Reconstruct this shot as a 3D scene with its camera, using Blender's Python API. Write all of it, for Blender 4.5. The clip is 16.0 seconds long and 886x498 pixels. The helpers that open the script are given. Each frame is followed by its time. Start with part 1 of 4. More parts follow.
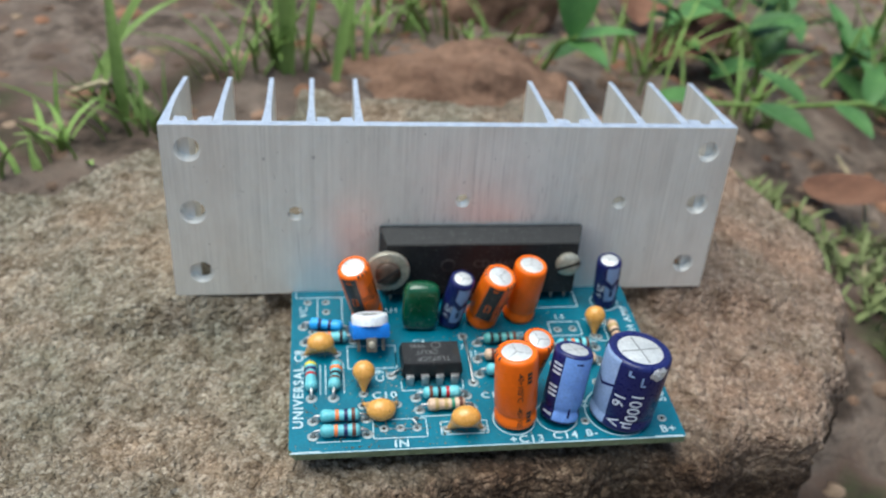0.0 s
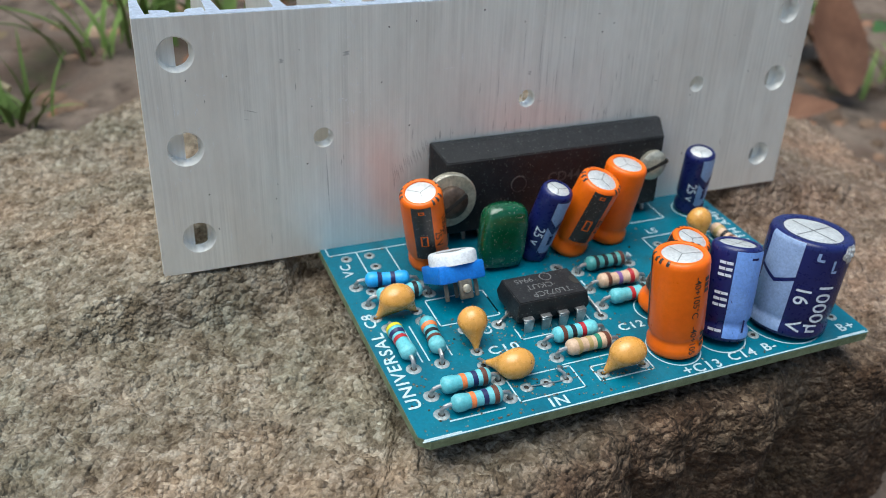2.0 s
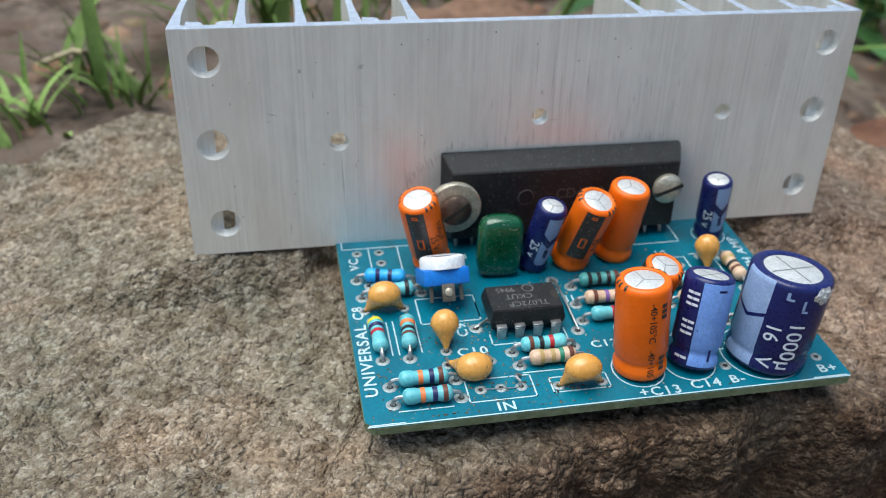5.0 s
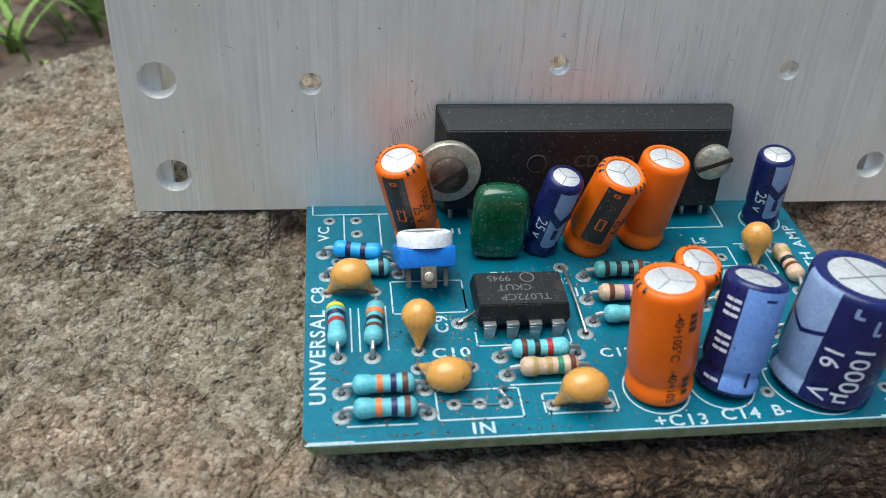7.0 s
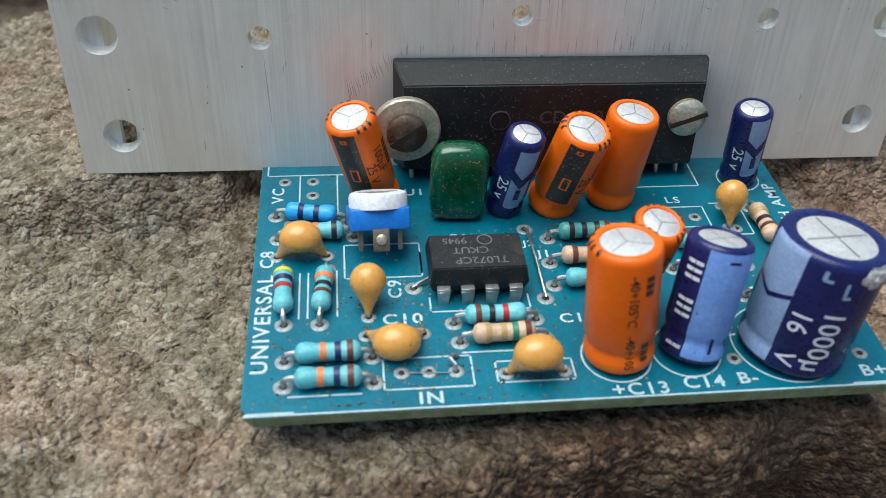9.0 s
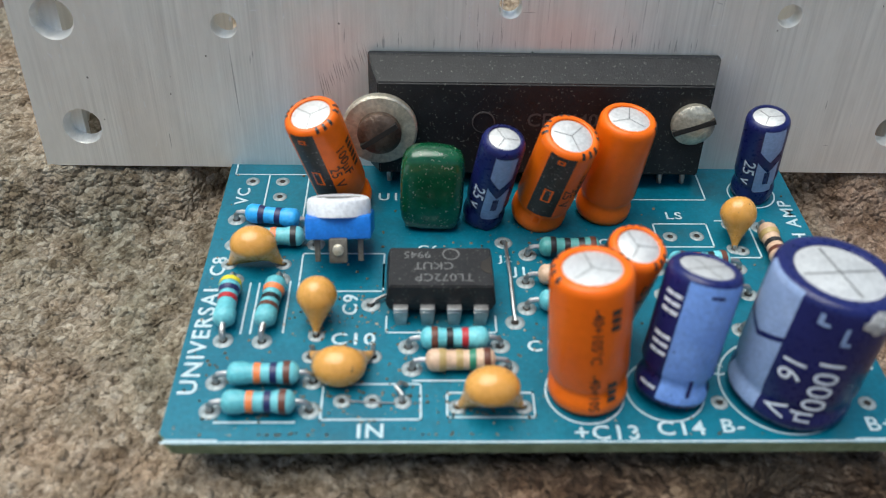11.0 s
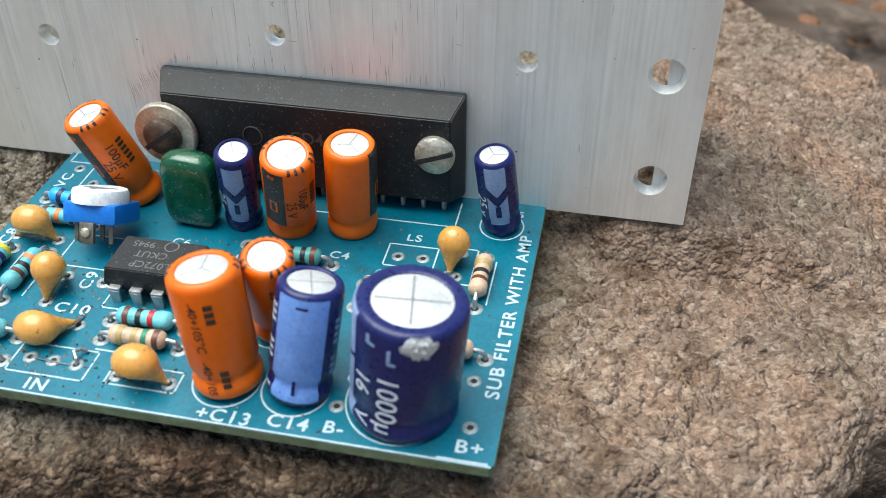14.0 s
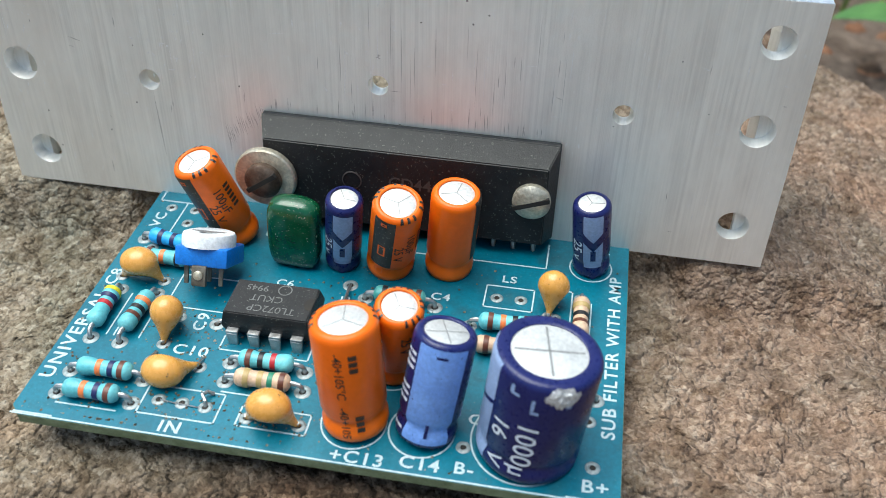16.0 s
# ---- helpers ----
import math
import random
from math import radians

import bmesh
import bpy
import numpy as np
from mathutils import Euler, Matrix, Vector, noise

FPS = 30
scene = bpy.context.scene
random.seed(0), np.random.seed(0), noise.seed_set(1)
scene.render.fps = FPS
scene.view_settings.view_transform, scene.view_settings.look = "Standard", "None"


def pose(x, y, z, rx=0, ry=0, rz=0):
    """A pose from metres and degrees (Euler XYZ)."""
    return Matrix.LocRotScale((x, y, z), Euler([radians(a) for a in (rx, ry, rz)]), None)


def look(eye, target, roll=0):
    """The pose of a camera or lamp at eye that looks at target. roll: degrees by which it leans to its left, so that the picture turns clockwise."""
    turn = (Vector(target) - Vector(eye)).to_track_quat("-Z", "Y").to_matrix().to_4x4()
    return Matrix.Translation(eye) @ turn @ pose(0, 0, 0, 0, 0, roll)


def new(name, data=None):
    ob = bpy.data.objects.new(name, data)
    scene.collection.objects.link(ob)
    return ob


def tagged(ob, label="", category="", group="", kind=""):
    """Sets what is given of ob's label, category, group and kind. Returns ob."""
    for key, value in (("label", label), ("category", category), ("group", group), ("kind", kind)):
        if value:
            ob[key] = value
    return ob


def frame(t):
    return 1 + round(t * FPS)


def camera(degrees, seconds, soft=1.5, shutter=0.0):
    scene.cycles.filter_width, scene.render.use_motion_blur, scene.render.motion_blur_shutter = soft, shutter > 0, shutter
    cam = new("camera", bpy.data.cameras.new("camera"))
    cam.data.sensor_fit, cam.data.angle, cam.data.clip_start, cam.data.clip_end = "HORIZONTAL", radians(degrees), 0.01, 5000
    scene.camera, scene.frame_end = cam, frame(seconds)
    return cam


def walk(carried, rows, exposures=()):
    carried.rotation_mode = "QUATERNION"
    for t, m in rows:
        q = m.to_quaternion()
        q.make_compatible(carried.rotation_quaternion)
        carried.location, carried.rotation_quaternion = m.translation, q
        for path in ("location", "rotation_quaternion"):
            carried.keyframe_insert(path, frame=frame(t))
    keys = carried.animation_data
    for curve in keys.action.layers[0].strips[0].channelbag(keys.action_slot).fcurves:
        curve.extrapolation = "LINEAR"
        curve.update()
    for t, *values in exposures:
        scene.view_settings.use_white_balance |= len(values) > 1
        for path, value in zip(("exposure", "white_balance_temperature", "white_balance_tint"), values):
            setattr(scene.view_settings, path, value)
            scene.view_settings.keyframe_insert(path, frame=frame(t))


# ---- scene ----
CM = 0.01105          # one path unit in metres
U = CM / 10           # one plan unit (a little over a millimetre)
cam = camera(52.9, 16.0, soft=0.9)
PATH = [
    (0, (0.473, -8.291, 9.592), (0.746, -6.707, 8.417), 4.89),
    (0.5, (-1.403, -7.889, 9.015), (-0.907, -6.331, 7.879), 6.19),
    (1, (-2.597, -6.912, 7.766), (-1.913, -5.386, 6.686), 5.61),
    (1.5, (-2.478, -6.151, 6.623), (-1.735, -4.638, 5.563), 4.83),
    (2, (-2.541, -5.615, 6.224), (-1.835, -4.101, 5.14), 4.61),
    (2.5, (-2.506, -5.48, 6.037), (-1.999, -3.906, 4.928), 3.81),
    (3, (-2.225, -5.218, 6.202), (-1.884, -3.631, 5.048), 3.65),
    (3.5, (-2.143, -5.221, 5.937), (-1.802, -3.627, 4.795), 3.54),
    (4, (-1.52, -5.879, 6.458), (-1.165, -4.285, 5.319), 2.79),
    (4.5, (-1.272, -6.474, 6.891), (-0.917, -4.872, 5.763), 2.72),
    (5, (-0.713, -6.708, 6.931), (-0.363, -5.104, 5.806), 2.70),
    (5.2, (-0.52, -6.585, 7.014), (-0.176, -4.987, 5.877), 2.34),
    (7.3, (0.344, -4.958, 5.906), (0.576, -3.425, 4.657), 4.15),
    (7.5, (0.351, -5.061, 6.088), (0.587, -3.545, 4.82), 4.02),
    (8, (0.509, -5.073, 5.933), (0.748, -3.556, 4.666), 3.62),
    (8.5, (0.614, -4.929, 5.808), (0.832, -3.397, 4.556), 3.29),
    (9, (0.959, -4.763, 5.725), (1.16, -3.252, 4.445), 2.85),
    (9.2, (1.099, -4.782, 5.584), (1.288, -3.256, 4.319), 2.50),
    (11.3, (2.316, -3.841, 5.404), (2.33, -2.341, 4.094), 1.58),
    (11.5, (2.659, -3.729, 5.368), (2.637, -2.23, 4.058), 1.46),
    (12, (3.307, -3.742, 5.268), (3.213, -2.255, 3.948), 0.97),
    (12.5, (3.727, -3.864, 5.424), (3.575, -2.378, 4.108), 1.07),
    (13, (4.514, -3.881, 5.833), (4.309, -2.394, 4.526), 0.44),
    (13.5, (5.418, -3.968, 6.009), (5.149, -2.482, 4.712), -0.80),
    (14, (6.328, -4.283, 6.008), (5.99, -2.809, 4.714), -1.55),
    (14.5, (6.877, -4.823, 6.193), (6.474, -3.35, 4.916), -0.93),
    (15, (6.9, -5.366, 6.311), (6.453, -3.886, 5.056), -0.31),
    (15.5, (6.352, -5.314, 6.666), (5.969, -3.816, 5.411), -0.04),
    (16, (4.944, -4.6, 6.644), (4.685, -3.109, 5.35), 0.57),
]
cam.data.dof.use_dof = True
cam.data.dof.focus_distance = 0.104
cam.data.dof.aperture_fstop = 34.0
walk(cam, [(t, look([v * CM for v in eye], [v * CM for v in target], roll)) for t, eye, target, roll in PATH],
     exposures=[(0.0, 0.45, 6100, 1), (1.0, 0.38, 6100, 1), (5.0, 0.42, 6100, 2), (9.0, 0.34, 6150, 1), (12.5, 0.37, 6400, 4), (14.5, 0.8, 6200, 0), (16.0, 0.66, 6200, 0)])

# ---- world and light ----
world = bpy.data.worlds.new("sky")
scene.world = world
world.use_nodes = True
wn = world.node_tree
sky = wn.nodes.new("ShaderNodeTexSky")
sky.sky_type = "NISHITA"
sky.sun_disc = False
sky.sun_elevation = radians(75)
sky.sun_rotation = radians(-82)
sky.air_density, sky.dust_density, sky.ozone_density = 1.2, 3.0, 1.0
wn.links.new(sky.outputs["Color"], wn.nodes["Background"].inputs["Color"])
wn.nodes["Background"].inputs["Strength"].default_value = 0.088
sun = new("sun", bpy.data.lights.new("sun", "SUN"))
sun.data.energy = 3.1
sun.data.angle = radians(58)
sun.data.color = (1.0, 0.97, 0.93)
sun.matrix_world = look((0, 0, 0), (0.27, -0.04, -1.0))


# ---- materials ----
def surface(name, colours, rough=0.6, metal=0.0, scale=0.5, fine=4.0, bump=0.0, bump_scale=3.0, coat=0.0,
            stretch=(1, 1, 1), spec=0.5, speck=None, speck_scale=6.0, speck_edge=0.62, speck_soft=0.06, rough_var=0.15, vary=0.0, tone_range=(0.72, 1.22)):
    """Node material: colour mixed by two noises, bump and gloss variation. Scales are per plan unit."""
    m = bpy.data.materials.new(name)
    m.use_nodes = True
    nt = m.node_tree
    b = nt.nodes["Principled BSDF"]
    co = nt.nodes.new("ShaderNodeTexCoord")
    mp = nt.nodes.new("ShaderNodeMapping")
    mp.inputs["Scale"].default_value = [s / U for s in stretch]
    nt.links.new(co.outputs["Object"], mp.inputs["Vector"])

    def noise_tex(sc, detail=5.0, roughness=0.6):
        n = nt.nodes.new("ShaderNodeTexNoise")
        n.inputs["Scale"].default_value = sc
        n.inputs["Detail"].default_value = detail
        n.inputs["Roughness"].default_value = roughness
        nt.links.new(mp.outputs["Vector"], n.inputs["Vector"])
        return n.outputs["Fac"]

    def ramp(fac, stops):
        r = nt.nodes.new("ShaderNodeValToRGB")
        while len(r.color_ramp.elements) < len(stops):
            r.color_ramp.elements.new(0.5)
        for e, (p, c) in zip(r.color_ramp.elements, stops):
            e.position, e.color = p, (*c, 1)
        nt.links.new(fac, r.inputs["Fac"])
        return r.outputs["Color"]

    def mix(fac, a, c, mode="MIX"):
        x = nt.nodes.new("ShaderNodeMix")
        x.data_type, x.blend_type = "RGBA", mode
        for key, v in (("Factor", fac), ("A", a), ("B", c)):
            sock = [s for s in x.inputs if s.name == key and (s.type == "VALUE" if key == "Factor" else s.type == "RGBA")][0]
            if isinstance(v, bpy.types.NodeSocket):
                nt.links.new(v, sock)
            else:
                sock.default_value = v if key == "Factor" else (*v, 1)
        return [s for s in x.outputs if s.type == "RGBA"][0]

    n = len(colours)
    big = noise_tex(scale)
    col = ramp(big, [(0.3 + 0.4 * i / max(1, n - 1), c) for i, c in enumerate(colours)]) if n > 1 else None
    tone = noise_tex(fine, 4.0, 0.7)
    shade = ramp(tone, [(0.3, (tone_range[0],) * 3), (0.7, (tone_range[1],) * 3)])
    col = mix(0.7, col if n > 1 else colours[0], shade, "MULTIPLY")
    if speck:
        s = noise_tex(speck_scale, 2.0, 0.5)
        k = ramp(s, [(speck_edge, (0, 0, 0)), (speck_edge + speck_soft, (1, 1, 1))])
        col = mix(k, col, speck)
    if vary:
        info = nt.nodes.new("ShaderNodeObjectInfo")
        hs = nt.nodes.new("ShaderNodeHueSaturation")
        mr = nt.nodes.new("ShaderNodeMapRange")
        mr.inputs["To Min"].default_value, mr.inputs["To Max"].default_value = 1 - vary, 1 + vary
        nt.links.new(info.outputs["Random"], mr.inputs["Value"])
        nt.links.new(mr.outputs["Result"], hs.inputs["Value"])
        nt.links.new(col, hs.inputs["Color"])
        col = hs.outputs["Color"]
    nt.links.new(col, b.inputs["Base Color"])
    mr = nt.nodes.new("ShaderNodeMapRange")
    mr.inputs["To Min"].default_value, mr.inputs["To Max"].default_value = max(0.02, rough - rough_var), min(1, rough + rough_var)
    nt.links.new(tone, mr.inputs["Value"])
    nt.links.new(mr.outputs["Result"], b.inputs["Roughness"])
    b.inputs["Metallic"].default_value = metal
    b.inputs["Specular IOR Level"].default_value = spec
    b.inputs["Coat Weight"].default_value = coat
    b.inputs["Coat Roughness"].default_value = 0.12
    if bump:
        bp = nt.nodes.new("ShaderNodeBump")
        bp.inputs["Strength"].default_value = 1.0
        bp.inputs["Distance"].default_value = bump * U
        height = noise_tex(bump_scale, 8.0, 0.65)
        nt.links.new(height, bp.inputs["Height"])
        nt.links.new(bp.outputs["Normal"], b.inputs["Normal"])
    return m


def sandstone(name):
    """Coarse sandstone: packed grains of many tints, worn pits, tan skin turning into browner stone with shade in its
    colour (mesh attribute).
    """
    m = bpy.data.materials.new(name)
    m.use_nodes = True
    nt = m.node_tree
    b = nt.nodes["Principled BSDF"]
    add, link = nt.nodes.new, nt.links.new
    co = add("ShaderNodeTexCoord")
    mp = add("ShaderNodeMapping")
    mp.inputs["Scale"].default_value = [1 / U] * 3
    link(co.outputs["Object"], mp.inputs["Vector"])

    def noise_of(scale, detail=4.0, rough=0.6, out="Fac"):
        n = add("ShaderNodeTexNoise")
        n.inputs["Scale"].default_value, n.inputs["Detail"].default_value, n.inputs["Roughness"].default_value = scale, detail, rough
        link(mp.outputs["Vector"], n.inputs["Vector"])
        return n.outputs[out]

    def grains(scale, wobble):
        """Cells of uneven outline: a random value for each grain and the distance to its middle."""
        w = add("ShaderNodeVectorMath")
        w.operation = "MULTIPLY_ADD"
        w.inputs[1].default_value = [wobble] * 3
        link(noise_of(scale * 1.1, 3.0, 0.6, "Color"), w.inputs[0])
        link(mp.outputs["Vector"], w.inputs[2])
        v = add("ShaderNodeTexVoronoi")
        v.inputs["Scale"].default_value = scale
        link(w.outputs["Vector"], v.inputs["Vector"])
        sep = add("ShaderNodeSeparateColor")
        link(v.outputs["Color"], sep.inputs["Color"])
        return sep.outputs["Red"], v.outputs["Distance"]

    def math_node(op, *values):
        n = add("ShaderNodeMath")
        n.operation = op
        for sock, v in zip(n.inputs, values):
            if isinstance(v, bpy.types.NodeSocket):
                link(v, sock)
            else:
                sock.default_value = v
        return n.outputs["Value"]

    def ramp(fac, *stops):
        r = add("ShaderNodeValToRGB")
        while len(r.color_ramp.elements) < len(stops):
            r.color_ramp.elements.new(0.5)
        for e, (p, c) in zip(r.color_ramp.elements, stops):
            e.position, e.color = p, (*c, 1)
        link(fac, r.inputs["Fac"])
        return r.outputs["Color"]

    def mix(fac, a, c, mode="MIX"):
        x = add("ShaderNodeMix")
        x.data_type, x.blend_type = "RGBA", mode
        for sock, v in ((x.inputs["Factor"], fac), (x.inputs[6], a), (x.inputs[7], c)):
            if isinstance(v, bpy.types.NodeSocket):
                link(v, sock)
            else:
                sock.default_value = v
        return x.outputs[2]

    coarse, coarse_d = grains(1.0, 0.38)
    small, small_d = grains(2.2, 0.18)
    pick = math_node("ADD", math_node("MULTIPLY", coarse, 0.55), math_node("MULTIPLY", small, 0.45))
    tan = ramp(pick, (0.06, (0.158, 0.122, 0.088)), (0.38, (0.252, 0.205, 0.15)), (0.62, (0.322, 0.272, 0.208)), (0.94, (0.46, 0.41, 0.335)))
    # browner stone, darkened further so the colour holds the front face's shade
    brown_shade = ramp(pick, (0.1, (0.036, 0.023, 0.015)), (0.42, (0.08, 0.05, 0.033)), (0.66, (0.128, 0.083, 0.055)), (0.92, (0.23, 0.162, 0.112)))
    attr = add("ShaderNodeAttribute")
    attr.attribute_name = "brown_shade_amount"
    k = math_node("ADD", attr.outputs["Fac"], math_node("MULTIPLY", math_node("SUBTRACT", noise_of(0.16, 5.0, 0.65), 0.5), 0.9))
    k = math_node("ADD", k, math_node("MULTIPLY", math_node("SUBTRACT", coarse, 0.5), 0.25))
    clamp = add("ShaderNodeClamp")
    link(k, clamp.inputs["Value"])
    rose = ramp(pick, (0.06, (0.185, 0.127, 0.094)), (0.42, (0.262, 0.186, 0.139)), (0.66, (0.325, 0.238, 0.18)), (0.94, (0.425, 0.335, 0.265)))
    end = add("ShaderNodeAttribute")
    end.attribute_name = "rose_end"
    col = mix(clamp.outputs["Result"], mix(end.outputs["Fac"], tan, rose), brown_shade)
    # lichen-grey and rosy patches a few centimetres across
    patch = ramp(noise_of(0.05, 4.0, 0.6), (0.34, (0.8, 0.86, 0.84)), (0.5, (1.0, 1.0, 1.0)), (0.66, (1.12, 0.98, 0.9)))
    col = mix(0.85, col, patch, "MULTIPLY")
    # dark dirt held in the pits
    dirt = ramp(noise_of(0.62, 6.0, 0.72), (0.39, (0.42, 0.38, 0.33)), (0.49, (1.0, 1.0, 1.0)))
    col = mix(0.65, col, dirt, "MULTIPLY")
    clump = ramp(noise_of(0.24, 5.0, 0.68), (0.38, (0.62, 0.57, 0.5)), (0.5, (1.0, 1.0, 1.0)), (0.62, (1.16, 1.14, 1.1)))
    col = mix(0.85, col, clump, "MULTIPLY")
    link(col, b.inputs["Base Color"])
    b.inputs["Roughness"].default_value = 0.9
    b.inputs["Specular IOR Level"].default_value = 0.25
    height = math_node("ADD", math_node("MULTIPLY", coarse_d, -0.8), math_node("MULTIPLY", small_d, -0.45))
    height = math_node("ADD", height, math_node("MULTIPLY", noise_of(0.42, 6.0, 0.58), 1.9))
    height = math_node("ADD", height, math_node("MULTIPLY", coarse, 0.3))
    bp = add("ShaderNodeBump")
    bp.inputs["Strength"].default_value = 1.0
    bp.inputs["Distance"].default_value = 0.9 * U
    link(height, bp.inputs["Height"])
    link(bp.outputs["Normal"], b.inputs["Normal"])
    return m


STONE = sandstone("sandstone")
RED_STONE = surface("brown_stone", [(0.12, 0.065, 0.042), (0.23, 0.135, 0.09), (0.16, 0.09, 0.06)], 0.9, scale=0.05, fine=0.5, bump=1.5,
                    bump_scale=0.25, spec=0.2, tone_range=(0.6, 1.4))
SOIL = surface("soil", [(0.04, 0.032, 0.024), (0.12, 0.086, 0.066), (0.21, 0.16, 0.128), (0.13, 0.088, 0.068), (0.06, 0.064, 0.032)], 0.95, scale=0.025, fine=0.2, bump=5.0,
               bump_scale=0.12, spec=0.15, tone_range=(0.45, 1.45))
MASK = surface("solder_mask", [(0.012, 0.085, 0.12), (0.004, 0.145, 0.215), (0.003, 0.115, 0.175), (0.02, 0.1, 0.13)], 0.36, scale=0.11, fine=2.5, bump=0.03,
               bump_scale=0.6, spec=0.4, speck=(0.16, 0.2, 0.2), speck_scale=5.0, speck_edge=0.69)
FR4 = surface("board_edge", [(0.13, 0.16, 0.085), (0.22, 0.26, 0.16)], 0.85, scale=0.7, fine=3, bump=0.15, spec=0.15)
SILK = surface("white_print", [(0.4, 0.53, 0.57), (0.52, 0.63, 0.67)], 0.6, scale=1.2, fine=3, tone_range=(0.65, 1.2))
TIN = surface("tinned_pad", [(0.17, 0.22, 0.23), (0.4, 0.44, 0.45)], 0.45, 0.35, scale=1.0, fine=3, bump=0.06, tone_range=(0.55, 1.25))
HOLE = surface("hole_dark", [(0.012, 0.01, 0.009), (0.03, 0.025, 0.02)], 0.8)
LEAD = surface("tinned_wire", [(0.35, 0.34, 0.33), (0.6, 0.6, 0.6)], 0.38, 0.9, scale=0.8, fine=4, bump=0.03)
def drawn_aluminium(name):
    """Extruded aluminium: fine drawn lines in patches, cloudy oxide, gloss that follows the lines."""
    m = surface(name, [(0.82, 0.81, 0.775), (0.92, 0.915, 0.885), (0.85, 0.82, 0.78)], 0.42, 0.55, scale=0.07, fine=0.35, bump=0.03, bump_scale=6.0,
                stretch=(1, 1, 0.3), rough_var=0.08, tone_range=(0.9, 1.05), speck=(0.9, 0.9, 0.89), speck_scale=2.2, speck_edge=0.66, speck_soft=0.08)
    nt = m.node_tree
    b = nt.nodes["Principled BSDF"]
    co = nt.nodes.new("ShaderNodeTexCoord")

    def lines(scale, stretch, lo, hi):
        mp = nt.nodes.new("ShaderNodeMapping")
        mp.inputs["Scale"].default_value = [v / U for v in stretch]
        n = nt.nodes.new("ShaderNodeTexNoise")
        n.inputs["Scale"].default_value, n.inputs["Detail"].default_value, n.inputs["Roughness"].default_value = scale, 5.0, 0.7
        r = nt.nodes.new("ShaderNodeMapRange")
        r.inputs["From Min"].default_value, r.inputs["From Max"].default_value = lo, hi
        nt.links.new(co.outputs["Object"], mp.inputs["Vector"])
        nt.links.new(mp.outputs["Vector"], n.inputs["Vector"])
        nt.links.new(n.outputs["Fac"], r.inputs["Value"])
        return r.outputs["Result"]

    fine = lines(2.6, (1, 0.2, 0.008), 0.36, 0.62)
    where = lines(0.12, (1, 1, 0.35), 0.38, 0.6)
    keep = nt.nodes.new("ShaderNodeMapRange")       # lines are plain in some patches and rubbed away in others
    keep.inputs["To Min"].default_value, keep.inputs["To Max"].default_value = 0.06, 0.48
    nt.links.new(where, keep.inputs["Value"])
    tint = nt.nodes.new("ShaderNodeMapRange")
    tint.inputs["To Min"].default_value, tint.inputs["To Max"].default_value = 0.66, 1.05
    nt.links.new(fine, tint.inputs["Value"])
    x = nt.nodes.new("ShaderNodeMix")
    x.data_type, x.blend_type = "RGBA", "MULTIPLY"
    nt.links.new(keep.outputs["Result"], x.inputs["Factor"])
    nt.links.new(b.inputs["Base Color"].links[0].from_socket, x.inputs[6])
    nt.links.new(tint.outputs["Result"], x.inputs[7])
    nt.links.new(x.outputs[2], b.inputs["Base Color"])
    return m


ALU = drawn_aluminium("extruded_aluminium")
# cut metal for upward faces; the blue of the reflected sky is painted in
ALU_CUT_SKY = surface("sky_tinted_cut_aluminium", [(0.52, 0.57, 0.68), (0.7, 0.75, 0.85)], 0.5, 0.75, scale=0.8, fine=3, bump=0.12)
CAN_TOP = surface("can_aluminium", [(0.58, 0.58, 0.58), (0.72, 0.72, 0.71)], 0.48, 0.45, scale=0.4, fine=3, bump=0.03)
SCORE = surface("score_line", [(0.22, 0.22, 0.22), (0.34, 0.34, 0.34)], 0.5, 0.5)
ORANGE = surface("orange_sleeve", [(0.78, 0.128, 0.003), (0.86, 0.16, 0.006)], 0.33, scale=0.12, fine=1.2, bump=0.02, bump_scale=0.7, spec=0.35, tone_range=(0.9, 1.08))
BLACK_INK = surface("black_ink", [(0.018, 0.014, 0.012), (0.035, 0.028, 0.024)], 0.4, scale=0.5, fine=4, speck=(0.24, 0.22, 0.19), speck_scale=4.5, speck_edge=0.64)
BROWN_INK = surface("dark_text", [(0.03, 0.02, 0.015), (0.05, 0.03, 0.02)], 0.45)
NAVY = surface("navy_sleeve", [(0.007, 0.01, 0.075), (0.012, 0.017, 0.11)], 0.3, scale=0.3, fine=2.0, bump=0.02, spec=0.4, tone_range=(0.88, 1.1))
PALE_BLUE = surface("pale_blue_print", [(0.24, 0.33, 0.55), (0.31, 0.41, 0.63)], 0.4, scale=0.4, fine=3, speck=(0.04, 0.05, 0.14), speck_scale=3.5, speck_edge=0.72)
SKY_BLUE = surface("blue_print", [(0.14, 0.27, 0.66), (0.19, 0.34, 0.74)], 0.35, scale=0.4, fine=3, speck=(0.03, 0.04, 0.16), speck_scale=3.5, speck_edge=0.7)
WHITE_INK = surface("pale_text", [(0.6, 0.65, 0.75), (0.7, 0.74, 0.8)], 0.45)
YELLOW = surface("ochre_dip", [(0.62, 0.29, 0.055), (0.72, 0.36, 0.085)], 0.28, scale=0.2, fine=1.2, bump=0.04, bump_scale=0.6, coat=0.3, tone_range=(0.85, 1.1),
                 speck=(0.12, 0.07, 0.03), speck_scale=2.2, speck_edge=0.72)
GREEN_DIP = surface("green_dip", [(0.002, 0.05, 0.018), (0.007, 0.09, 0.034)], 0.18, scale=0.3, fine=1.5, bump=0.08, bump_scale=0.5, coat=0.5,
                    speck=(0.26, 0.3, 0.22), speck_scale=4.5, speck_edge=0.655)
